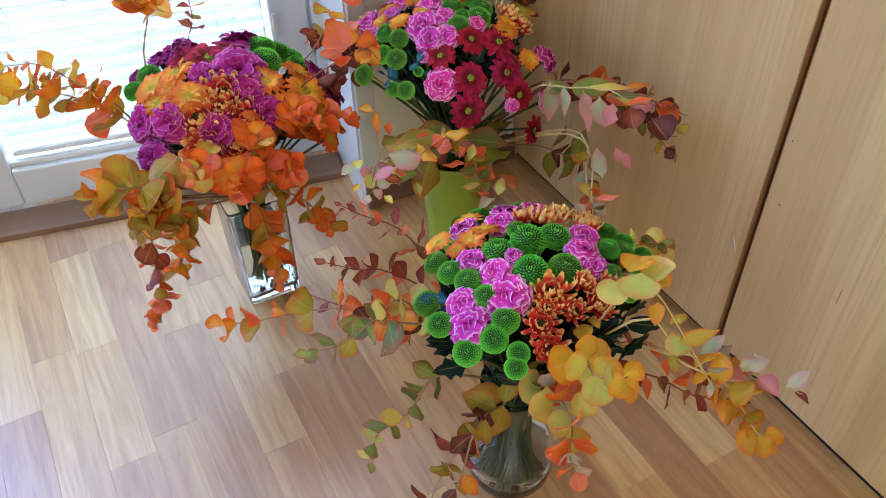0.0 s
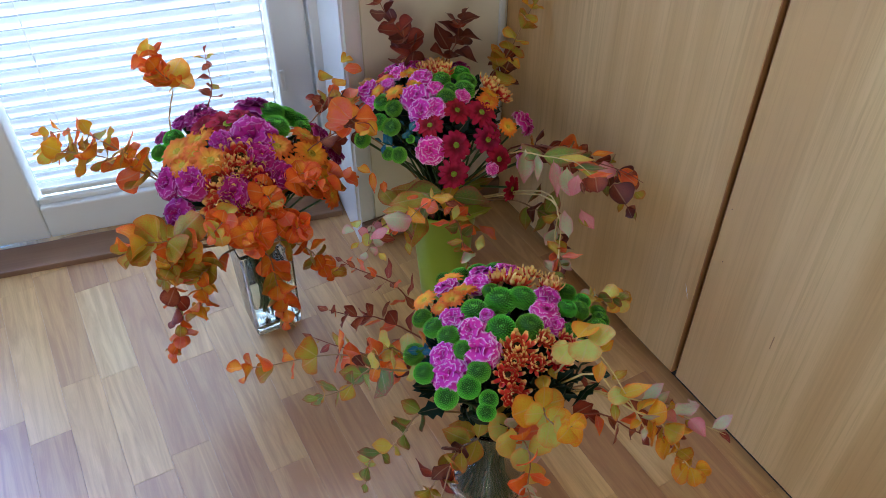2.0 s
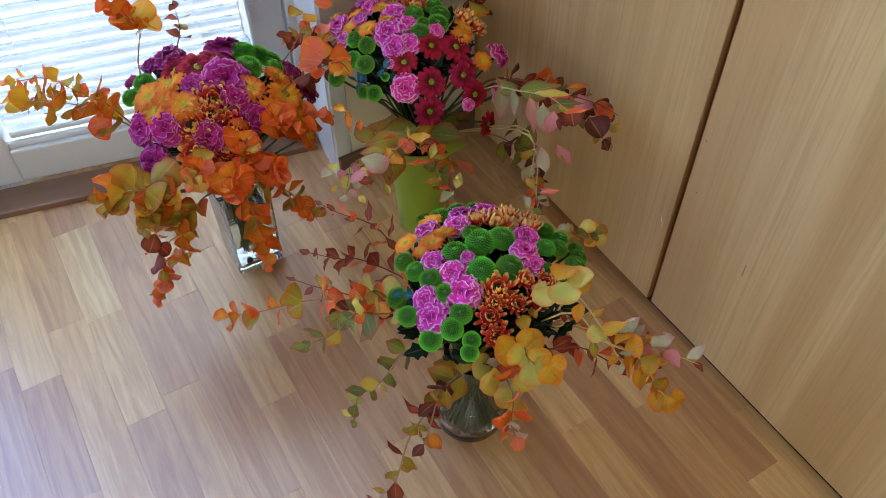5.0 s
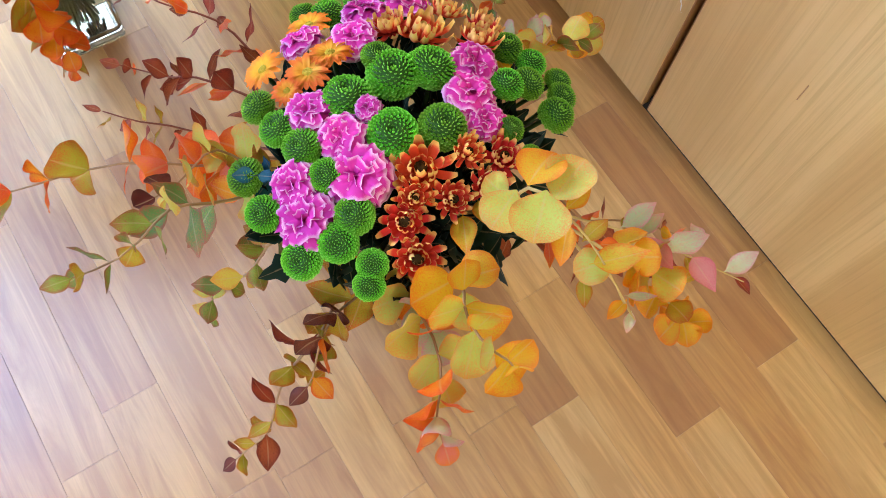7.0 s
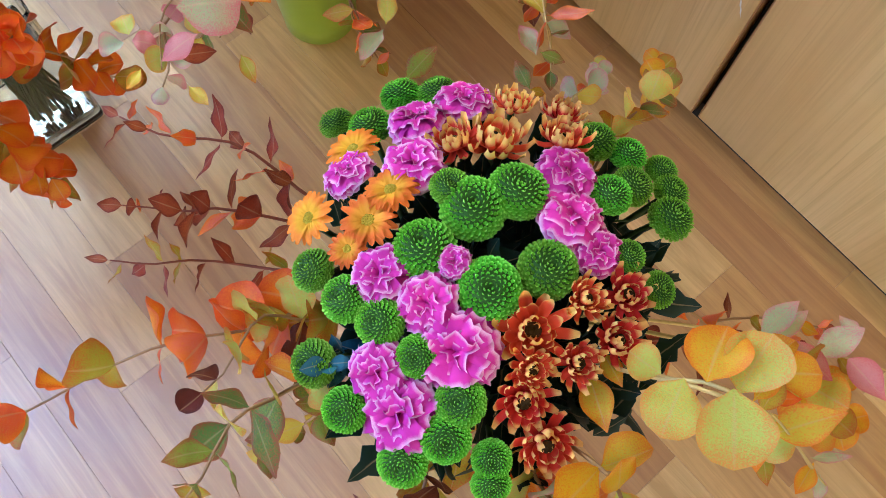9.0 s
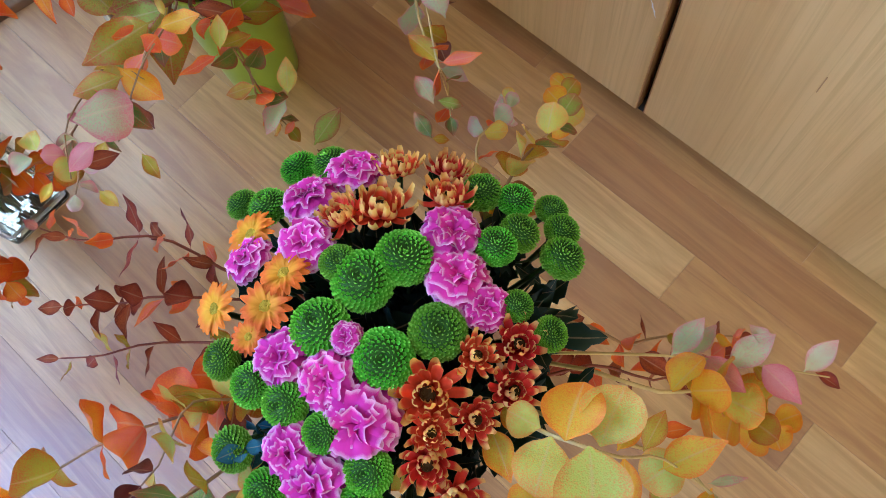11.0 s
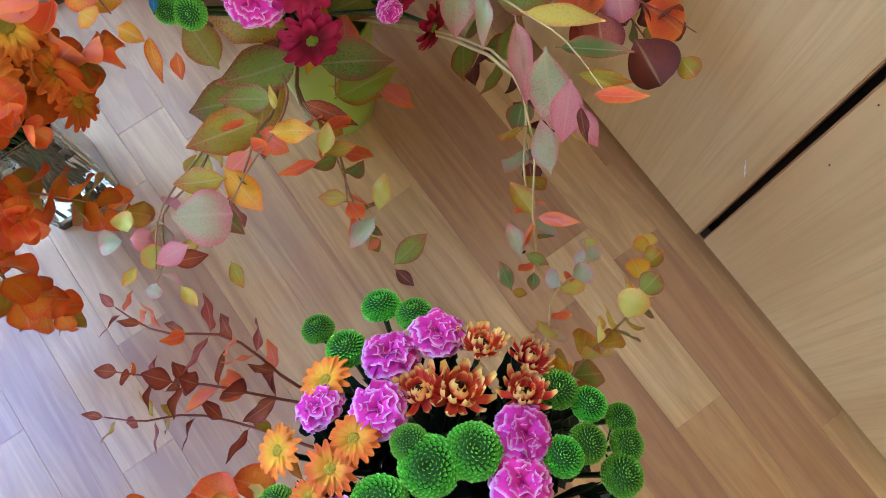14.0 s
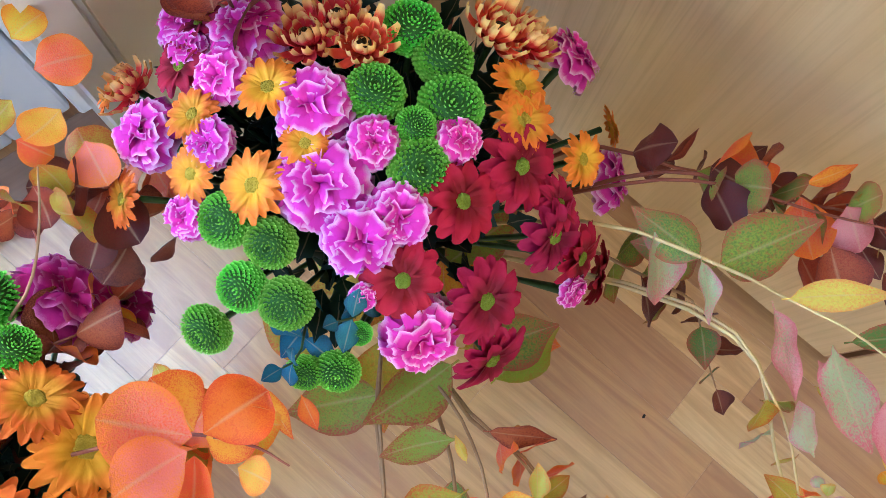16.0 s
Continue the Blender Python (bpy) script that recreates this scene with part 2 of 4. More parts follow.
L_DARKRED = leaf_material("leaf_darkred", (0.17, 0.028, 0.020), (0.24, 0.06, 0.028), (0.12, 0.03, 0.02))
L_PINK = leaf_material("leaf_pink", (0.76, 0.30, 0.28), (0.46, 0.52, 0.24), (0.72, 0.18, 0.20))
L_TEAL = leaf_material("leaf_teal", (0.02, 0.17, 0.26), (0.04, 0.22, 0.22), (0.02, 0.10, 0.16))
L_MINT = leaf_material("leaf_mint", (0.50, 0.64, 0.34), (0.64, 0.68, 0.40), (0.76, 0.30, 0.32))
L_LIME = leaf_material("leaf_lime", (0.34, 0.46, 0.03), (0.46, 0.54, 0.05), (0.42, 0.30, 0.03))
L_GOLD = leaf_material("leaf_gold", (0.86, 0.44, 0.02), (0.74, 0.56, 0.04), (0.88, 0.22, 0.015))
L_PALE = leaf_material("leaf_pale", (0.60, 0.68, 0.14), (0.80, 0.64, 0.09), (0.82, 0.36, 0.08))


# ---- mesh helpers ----
WORLD_OF = {}


def mesh_from(name, verts, faces, uvs=None, smooth=True):
    me = bpy.data.meshes.new(name)
    me.from_pydata([tuple(v) for v in verts], [], faces)
    if uvs is not None:
        layer = me.uv_layers.new(name="UVMap")
        idx = np.zeros(len(me.loops), dtype=np.int32)
        me.loops.foreach_get("vertex_index", idx)
        layer.data.foreach_set("uv", np.asarray(uvs, dtype=np.float32)[idx].ravel())
    if smooth:
        me.polygons.foreach_set("use_smooth", [True] * len(me.polygons))
    me.update()
    return me


def finish(bm, name, smooth=False):
    me = bpy.data.meshes.new(name)
    bm.normal_update()
    bm.to_mesh(me)
    bm.free()
    if smooth:
        me.polygons.foreach_set("use_smooth", [True] * len(me.polygons))
    return me


def place(name, me, mat, parent=None, m=None, label=""):
    ob = new(name, me)
    if me is not None and mat is not None and not me.materials:
        me.materials.append(mat)
    m = m or Matrix()
    WORLD_OF[ob] = m
    if parent is not None:
        ob.parent = parent
        ob.matrix_parent_inverse = WORLD_OF[parent].inverted()
    ob.matrix_basis = m
    if label:
        tagged(ob, label)
    return ob


def thing(name, at, label, category, group="", kind=""):
    return tagged(place(name, None, None, None, Matrix.Translation(at)), label, category, group, kind)


def box_mesh(name, lo, hi, bevel=0.0):
    bm = bmesh.new()
    bmesh.ops.create_cube(bm, size=1.0)
    for v in bm.verts:
        v.co = Vector([lo[i] + (v.co[i] + 0.5) * (hi[i] - lo[i]) for i in range(3)])
    if bevel:
        bmesh.ops.bevel(bm, geom=bm.edges[:], offset=bevel, segments=2, affect="EDGES", profile=0.5)
    return finish(bm, name)


def box(name, lo, hi, mat, parent=None, bevel=0.0, label="", m=None):
    return place(name, box_mesh(name, lo, hi, bevel), mat, parent, m, label)


def lathe(name, profile, seg=40, caps=True):
    verts, faces = [], []
    for r, z in profile:
        for k in range(seg):
            a = 2 * math.pi * k / seg
            verts.append((r * math.cos(a), r * math.sin(a), z))
    for j in range(len(profile) - 1):
        for k in range(seg):
            faces.append((j * seg + k, j * seg + (k + 1) % seg, (j + 1) * seg + (k + 1) % seg, (j + 1) * seg + k))
    if caps:
        faces.append(tuple(reversed(range(seg))))
        faces.append(tuple(range((len(profile) - 1) * seg, len(profile) * seg)))
    return mesh_from(name, verts, faces)


def tube_data(points, radii, sides=6):
    pts = [Vector(p) for p in points]
    verts, faces = [], []
    for i, p in enumerate(pts):
        t = (pts[min(i + 1, len(pts) - 1)] - pts[max(i - 1, 0)]).normalized()
        q = t.to_track_quat("Z", "Y")
        for k in range(sides):
            a = 2 * math.pi * k / sides
            verts.append(p + q @ Vector((radii[i] * math.cos(a), radii[i] * math.sin(a), 0)))
    for i in range(len(pts) - 1):
        for k in range(sides):
            faces.append((i * sides + k, i * sides + (k + 1) % sides, (i + 1) * sides + (k + 1) % sides, (i + 1) * sides + k))
    return verts, faces


def spline(points, n):
    """Catmull-Rom through the points, n samples."""
    p = [Vector(q) for q in points]
    p = [p[0] * 2 - p[1]] + p + [p[-1] * 2 - p[-2]]
    out = []
    for i in range(n):
        u = i / (n - 1) * (len(p) - 3)
        k = min(int(u), len(p) - 4)
        f = u - k
        a, b, c, d = p[k:k + 4]
        out.append(0.5 * (2 * b + (c - a) * f + (2 * a - 5 * b + 4 * c - d) * f * f + (3 * b - a - 3 * c + d) * f ** 3))
    return out


def strip_grid(rows, cols, fn):
    """A grid of points fn(u, v), u and v from 0 to 1; returns verts, faces, uvs."""
    verts, uvs, faces = [], [], []
    for j in range(rows):
        for i in range(cols):
            u, v = i / (cols - 1), j / (rows - 1)
            verts.append(fn(u, v))
            uvs.append((u, v))
    for j in range(rows - 1):
        for i in range(cols - 1):
            a = j * cols + i
            faces.append((a, a + 1, a + cols + 1, a + cols))
    return verts, faces, uvs


def joined(name, pieces):
    verts, faces, uvs = [], [], []
    for v, f, u in pieces:
        o = len(verts)
        verts.extend(v)
        uvs.extend(u)
        faces.extend(tuple(i + o for i in q) for q in f)
    return mesh_from(name, verts, faces, uvs)


# ---- flower heads, radius 1, looking up; the crown of the head lies near z = 0 ----
def carnation_mesh(rng, name="carnation"):
    pieces = []
    for ring, (n, lean, length, wide) in enumerate(((3, 4, 0.64, 0.38), (5, 20, 0.80, 0.52), (6, 40, 0.96, 0.64), (7, 62, 1.06, 0.72), (8, 84, 1.06, 0.76))):
        for k in range(n):
            az = 2 * math.pi * (k + rng.random() * 0.6) / n + ring
            tilt = radians(lean + rng.uniform(-9, 9))
            ph, ph2, amp = rng.uniform(0, 6.28), rng.uniform(0, 6.28), rng.uniform(0.08, 0.13)
            ln, wd = length * rng.uniform(0.9, 1.08), wide * rng.uniform(0.85, 1.1)
            q = Euler((0, 0, az)).to_quaternion()

            def fn(u, v, tilt=tilt, ph=ph, ph2=ph2, amp=amp, ln=ln, wd=wd, q=q):
                s = (u - 0.5) * 2
                w = wd * (0.16 + 0.84 * v ** 0.8) * s
                cut = 1 - 0.16 * s * s - 0.035 * math.cos(s * 17 + ph)
                r = v * ln * (cut if v > 0.6 else 1)
                bend = tilt * (0.35 + 0.65 * v) + 0.35 * v * v * v
                x, z = r * math.sin(bend), r * math.cos(bend)
                ruff = amp * v * v * (math.sin(s * 5 + ph) + 0.4 * math.sin(s * 10 + ph2))
                return q @ Vector((x + ruff * math.cos(bend), w, z - ruff * math.sin(bend) - 0.62 + 0.10 * s * s * v))
            pieces.append(strip_grid(7, 11, fn))
    return joined(name, pieces)


def button_point(th):
    """Profile of the button: a deep dome with a dimple in its crown."""
    return Vector((math.sin(th), 0, 0.80 * math.cos(th) - 0.28 * math.exp(-(th / 0.30) ** 2))) * 0.84


def pompom_mesh(rng, name="pompom"):
    """A button of many short blunt florets that stand up side by side, those in the dimple closed inwards."""
    pieces = []
    count = 330
    for i in range(count):
        f = (i + 0.5) / count
        th = radians(4 + 121 * f ** 0.58)
        az = i * 2.399963
        rad = button_point(th)
        nrm = Vector((math.sin(th), 0, 1.1 * math.cos(th))).normalized()
        down = Vector((nrm.z, 0, -nrm.x))
        way = (nrm + down * (-0.30 + 1.05 * min(1.0, th / 1.1))).normalized()
        over = Vector((0, 1, 0)).cross(way).normalized()
        if over.dot(down) > 0:
            over = -over
        ln = (0.12 + 0.07 * min(1, f * 1.5)) * rng.uniform(0.85, 1.15)
        wd = (0.054 + 0.040 * min(1, f * 1.8)) * rng.uniform(0.9, 1.12)
        q = Euler((rng.uniform(-0.03, 0.03), rng.uniform(-0.03, 0.03), az)).to_quaternion()

        def fn(u, v, rad=rad, way=way, over=over, ln=ln, wd=wd, q=q):
            s = (u - 0.5) * 2
            w = wd * s * math.sqrt(max(0.06, 1 - ((v - 0.42) / 0.60) ** 2))
            p = rad - way * 0.03 + way * (ln * v) + over * (0.30 * ln * v * v + 0.55 * wd * s * s)
            return q @ Vector((p.x, p.y + w, p.z - 0.54))
        pieces.append(strip_grid(5, 5, fn))
    return joined(name, pieces)


# inner body added behind the florets, so their gaps read as shade
def pompom_core_mesh():
    prof = []
    for k in range(13):
        r = button_point(radians(2 + 140 * k / 12)) * 0.97
        prof.append((r.x, r.z - 0.54))
    return lathe("pompom_shade_core", list(reversed(prof)), 20)


def daisy_mesh(rng, n=17, wide=0.15, cup=0.22, rings=2, name="daisy", tip_round=0.7):
    pieces = []
    for ring in range(rings):
        for k in range(n - ring * 3):
            az = 2 * math.pi * (k + rng.uniform(-0.18, 0.18) + ring * 0.5) / (n - ring * 3)
            ln = rng.uniform(0.90, 1.05) * (1 - 0.14 * ring)
            rise = cup + ring * 0.22 + rng.uniform(-0.10, 0.10)
            twist = rng.uniform(-0.22, 0.22)
            wd = wide * rng.uniform(0.9, 1.12)
            q = Euler((0, 0, az)).to_quaternion()

            def fn(u, v, ln=ln, rise=rise, twist=twist, wd=wd, q=q):
                s = (u - 0.5) * 2
                w = wd * (0.42 + 0.58 * math.sin(math.pi * min(1.0, v * 0.75 + 0.08))) * s * (1 if v < 0.85 else tip_round)
                r = 0.12 + (ln - 0.12) * v - 0.05 * s * s * v
                z = -0.30 + rise * r - 0.20 * v * v * v + 0.35 * wd * s * s - 0.02 * math.cos(s * 6) + twist * w * v
                return q @ Vector((r, w, z))
            pieces.append(strip_grid(5, 5, fn))
    return joined(name, pieces)


def double_mum_mesh(rng, name="double_mum"):
    pieces = []
    for ring, (n, lean, ln0, base) in enumerate(((5, 22, 0.52, 0.12), (9, 38, 0.84, 0.10), (11, 56, 1.0, 0.13), (11, 80, 1.10, 0.15))):
        for k in range(n):
            az = 2 * math.pi * (k + rng.uniform(-0.25, 0.25)) / n + ring * 0.7
            tilt = radians(lean + rng.uniform(-10, 10))
            ln = ln0 * rng.uniform(0.82, 1.1)
            wd = 0.155 * rng.uniform(0.85, 1.2)
            q = Euler((0, 0, az)).to_quaternion()

            def fn(u, v, tilt=tilt, ln=ln, wd=wd, q=q, base=base):
                s = (u - 0.5) * 2
                w = wd * (0.5 + 0.5 * math.sin(math.pi * min(1.0, v * 0.72 + 0.10))) * s * (0.70 if v > 0.95 else 1)
                bend = tilt + 0.45 * v - 0.75 * v * v
                r, z = v * ln * math.sin(bend), v * ln * math.cos(bend)
                trough = 0.55 * wd * s * s
                return q @ Vector((base + r - trough * math.cos(bend), w, z - 0.62 + trough * math.sin(bend)))
            pieces.append(strip_grid(5, 5, fn))
    return joined(name, pieces)


def eye_mesh(rng, name="flower_eye", r=0.25, z=-0.26):
    verts, faces, uvs = [], [], []
    rings, seg = 5, 16
    for j in range(rings):
        th = j / (rings - 1) * 1.45
        for k in range(seg):
            a = 2 * math.pi * (k + 0.5 * (j % 2)) / seg
            rr = r * math.sin(th) * (1 + rng.uniform(-0.08, 0.08))
            verts.append((rr * math.cos(a), rr * math.sin(a), z + 0.16 * math.cos(th) - 0.07 * math.exp(-(th / 0.5) ** 2) + rng.uniform(-0.018, 0.018)))
            uvs.append((k / seg, j / rings))
    for j in range(rings - 1):
        for k in range(seg):
            faces.append((j * seg + k, (j + 1) * seg + k, (j + 1) * seg + (k + 1) % seg, j * seg + (k + 1) % seg))
    faces.append(tuple(range(seg)))
    return mesh_from(name, verts, faces, uvs)


def leaf_mesh(rng, kind, name="leaf"):
    """A blade of length 1 from the origin along y, facing z."""
    wide, peak, tip, stalk = {"round": (0.50, 0.52, 0.0, 0.06), "oval": (0.34, 0.46, 0.10, 0.06), "long": (0.20, 0.42, 0.25, 0.08), "pointed": (0.36, 0.38, 0.30, 0.10),
                              "cut": (0.24, 0.5, 0.1, 0.10)}[kind]
    cup, curl, wave, ph = rng.uniform(-0.5, 0.9), rng.uniform(-0.9, 0.9), rng.uniform(0.02, 0.08), rng.uniform(0, 6.28)
    skew = rng.uniform(-0.10, 0.10)

    def fn(u, v):
        s = (u - 0.5) * 2
        vv = max(0.0, (v - stalk) / (1 - stalk))
        x = vv ** (math.log(0.5) / math.log(peak))
        prof = max(0.0, math.sin(math.pi * x)) ** (0.50 if kind == "round" else 0.9)
        if tip:
            prof *= 1 - tip * max(0, vv - 0.55) * 1.6
        if kind == "cut":
            prof *= 1 + 0.22 * math.sin(vv * 22)
        w = wide * prof * s + (0.012 * s if prof < 0.02 else 0)
        z = cup * w * w * 2.2 + curl * 0.35 * v * v + wave * math.sin(vv * 9 + ph) * abs(s) * prof
        return Vector((w + skew * v * v, v * (1 - 0.06 * abs(curl)), z))
    v, f, uv = strip_grid(13, 9, fn)
    return mesh_from(name, v, f, uv)


RNG = random.Random(11)
CARNS = [carnation_mesh(RNG) for _ in range(4)]
CARNS_DEEP = [carnation_mesh(RNG, "carnation_deep") for _ in range(3)]
POMS = [pompom_mesh(RNG) for _ in range(3)]
POM_CORE = pompom_core_mesh()
DAISIES = [daisy_mesh(RNG) for _ in range(3)]
CRIMS = [daisy_mesh(RNG, 13, 0.20, 0.10, 2, "crimson_daisy", 0.85) for _ in range(3)]
MUMS = [double_mum_mesh(RNG) for _ in range(4)]
EYE_Y = eye_mesh(RNG, "yellow_eye")
EYE_G = eye_mesh(RNG, "green_eye", 0.20)
EYE_B = eye_mesh(RNG, "brown_eye", 0.22)
LEAVES = {}


def leaf_of(kind, mat):
    key = (kind, mat.name)
    if key not in LEAVES:
        LEAVES[key] = []
        for _ in range(5):
            me = leaf_mesh(RNG, kind)
            me.materials.append(mat)
            LEAVES[key].append(me)
    return RNG.choice(LEAVES[key])


FLOWERS = {
    "carn": ("carnation", CARNS, M_CARN, None, None, "pink carnation with pale frilled edges"),
    "deep": ("carnation", CARNS_DEEP, M_CARN_DEEP, None, None, "deep purple-pink carnation with frilled edges"),
    "pompom": ("pompom_chrysanthemum", POMS, M_POM, POM_CORE, M_POM_SHADE, "bright green button chrysanthemum"),
    "daisy": ("daisy_chrysanthemum", DAISIES, M_ORANGE, EYE_Y, M_EYE_Y, "orange daisy chrysanthemum with a yellow eye"),
    "crim": ("daisy_chrysanthemum", CRIMS, M_CRIM, EYE_G, M_EYE_G, "crimson daisy chrysanthemum with a green eye"),
    "bi": ("double_chrysanthemum", MUMS, M_BI, EYE_B, M_EYE_B, "rust-red double chrysanthemum with yellow petal tips"),
}


def flower(bouquet, kind, spot, normal, radius, neck, foot):
    name, meshes, mat, inner, inner_mat, label = FLOWERS[kind]
    q = Vector(normal).to_track_quat("Z", "Y") @ Euler((RNG.uniform(-0.16, 0.16), RNG.uniform(-0.16, 0.16), RNG.uniform(0, 6.28))).to_quaternion()
    m = Matrix.LocRotScale(spot, q, (radius, radius, radius * RNG.uniform(0.9, 1.1)))
    head = place(name, RNG.choice(meshes), mat, bouquet, m, label)
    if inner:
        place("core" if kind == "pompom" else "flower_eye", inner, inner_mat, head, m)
    low = Vector(spot) - Vector(normal) * radius * 0.62
    mid = low.lerp(Vector(neck), 0.55) + Vector((0, 0, 0.012))
    pts = spline([low, mid, neck, foot], 8)
    rr = [0.0035 if kind in ("carn", "deep") else 0.0022] + [0.0019] * 7
    v, f = tube_data(pts, rr, 5)
    place("stem", mesh_from("stem", v, f), M_STEM, head)


def branch(bouquet, points, n, size, mats, kind="round", twig=None, sparse=1.0, first=0.25, droop=0.0, label=""):
    n = round(n * 1.6)
    first *= 0.9
    pts = spline(points, 16)
    kx, ky, kz = RNG.uniform(0, 6), RNG.uniform(0, 6), RNG.uniform(0, 6)
    for i, p in enumerate(pts):
        p += Vector((math.sin(i * 0.9 + kx), math.sin(i * 1.1 + ky), math.sin(i * 0.8 + kz))) * 0.0042 * min(1.0, i / 6)
    v, f = tube_data(pts, [0.0019 - 0.0013 * i / 15 for i in range(16)], 5)
    stem = place("eucalyptus_branch", mesh_from("eucalyptus_branch", v, f), twig or M_TWIG, bouquet, None, label)
    turn = RNG.uniform(0, 3.14)
    for i in range(n):
        u = first + (1 - first) * (i + 0.5) / n
        k = u * 15
        a = pts[min(int(k), 14)].lerp(pts[min(int(k) + 1, 15)], k - int(k))
        t = (pts[min(int(k) + 1, 15)] - pts[max(int(k) - 1, 0)]).normalized()
        side = t.orthogonal().normalized()
        turn += 1.57 + RNG.uniform(-0.35, 0.35)
        for half in (0, math.pi):
            if RNG.random() > sparse:
                continue
            out = Matrix.Rotation(turn + half, 3, t) @ side
            lean = RNG.uniform(0.15, 0.75) + 0.5 * max(0, u - 0.8)
            way = (out + t * lean + Vector((0, 0, -droop))).normalized()
            up = (t * 1.0 - out * 0.35 + Vector((RNG.uniform(-0.5, 0.5), RNG.uniform(-0.5, 0.5), RNG.uniform(-0.2, 0.6))))
            up = (up - way * up.dot(way)).normalized()
            x = way.cross(up)
            rot = Matrix((x, way, up)).transposed()
            s = size * RNG.uniform(0.9, 1.35) * (1.0 - 0.38 * max(0.0, u - 0.55) / 0.45)
            place("leaf", leaf_of(kind, RNG.choice(mats)), None, stem, Matrix.LocRotScale(a, rot.to_quaternion(), (s, s, s)))
    # a leaf at the very tip
    q = (pts[-1] - pts[-2]).to_track_quat("Y", "Z")
    s = size * 0.62
    place("leaf", leaf_of(kind, mats[0]), None, stem, Matrix.LocRotScale(pts[-1], q, (s, s, s)))
    return stem


def spray(bouquet, points, leaves, face, twig=None):
    """A branch whose single leaves run from a base to a tip, their blades turned up to the light."""
    pts = spline(points, 16)
    v, f = tube_data(pts, [0.0015 - 0.0010 * i / 15 for i in range(16)], 5)
    stem = place("eucalyptus_branch", mesh_from("eucalyptus_branch", v, f), twig or M_TWIG_PALE, bouquet)
    for kind, mat, base, tip in leaves:
        way = Vector(tip) - Vector(base)
        s = way.length
        way.normalize()
        up = face + Vector((RNG.uniform(-0.25, 0.25), RNG.uniform(-0.25, 0.25), 0))
        up = (up - way * up.dot(way)).normalized()
        rot = Matrix((way.cross(up), way, up)).transposed()
        place("leaf", leaf_of(kind, mat), None, stem, Matrix.LocRotScale(Vector(base), rot.to_quaternion(), (s if kind == "round" else 0.76 * s, s, s)))
    return stem


# filler leaves whose near-black colour stands for shade deep between the blooms
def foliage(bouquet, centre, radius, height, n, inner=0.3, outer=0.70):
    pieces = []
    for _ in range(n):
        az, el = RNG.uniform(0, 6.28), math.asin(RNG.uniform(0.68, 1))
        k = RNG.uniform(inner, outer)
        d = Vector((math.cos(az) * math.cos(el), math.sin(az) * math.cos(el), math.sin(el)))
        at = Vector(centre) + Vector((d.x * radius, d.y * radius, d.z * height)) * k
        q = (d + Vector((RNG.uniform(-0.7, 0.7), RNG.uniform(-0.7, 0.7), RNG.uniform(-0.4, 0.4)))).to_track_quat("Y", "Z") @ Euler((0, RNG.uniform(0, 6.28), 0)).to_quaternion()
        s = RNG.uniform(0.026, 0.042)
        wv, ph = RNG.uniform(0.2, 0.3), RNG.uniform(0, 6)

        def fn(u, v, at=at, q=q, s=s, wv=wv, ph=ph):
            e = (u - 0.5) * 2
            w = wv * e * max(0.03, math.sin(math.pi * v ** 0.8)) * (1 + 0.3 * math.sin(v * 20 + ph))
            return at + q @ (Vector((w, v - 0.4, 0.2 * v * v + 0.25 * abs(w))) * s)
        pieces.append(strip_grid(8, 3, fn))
    return tagged(place("foliage", joined("foliage", pieces), M_DARK, bouquet, None, "serrated green filler leaves, coloured near-black for the shade between the blooms"), kind="stuff")


def dome_heads(bouquet, centre, radius, height, neck, foot, kinds):
    for kind, spots in kinds:
        for az, el, mm in spots:
            a, e = radians(az), radians(el)
            d = Vector((math.cos(a) * math.cos(e), math.sin(a) * math.cos(e), math.sin(e)))
            nrm = Vector((d.x / radius, d.y / radius, d.z / height)).normalized()
            spot = Vector(centre) + Vector((d.x * radius, d.y * radius, d.z * height))
            ft = Vector(foot) + Vector((RNG.uniform(-0.026, 0.026), RNG.uniform(-0.026, 0.026), RNG.uniform(0, 0.02)))
            nk = Vector(neck) + Vector((RNG.uniform(-0.022, 0.022), RNG.uniform(-0.022, 0.022), 0))
            flower(bouquet, kind, spot, nrm, mm / 1000, nk, ft)


# ---- the room ----
STRIP, X0 = 0.0655, 0.4905
DOOR_X, GAP_Y = 1.2355, 0.514
WALL_Y = 1.10

floor = tagged(box("floor", (-2.4, -2.7, -0.06), (1.9, 1.46, -0.009), M_PLANK), "three-strip laminate floor in warm cherry and beech tones", "floor", kind="structure")

wall_north = tagged(box("wall_north", (0.946, WALL_Y, -0.01), (1.9, 2.0, 2.5), M_WALL), "cream plastered wall beside the balcony door", "wall", kind="structure")


def prism(name, outline, z0, z1, mat, label, category):
    bm = bmesh.new()
    lowv = [bm.verts.new((x, y, z0)) for x, y in outline]
    face = bm.faces.new(lowv)
    ext = bmesh.ops.extrude_face_region(bm, geom=[face])
    bmesh.ops.translate(bm, vec=(0, 0, z1 - z0), verts=[v for v in ext["geom"] if isinstance(v, bmesh.types.BMVert)])
    bmesh.ops.recalc_face_normals(bm, faces=bm.faces[:])
    bmesh.ops.bevel(bm, geom=[e for e in bm.edges if abs(e.verts[0].co.z - e.verts[1].co.z) > 1], offset=0.006, segments=3, affect="EDGES")
    return tagged(place(name, finish(bm, name), mat), label, category, kind="structure")


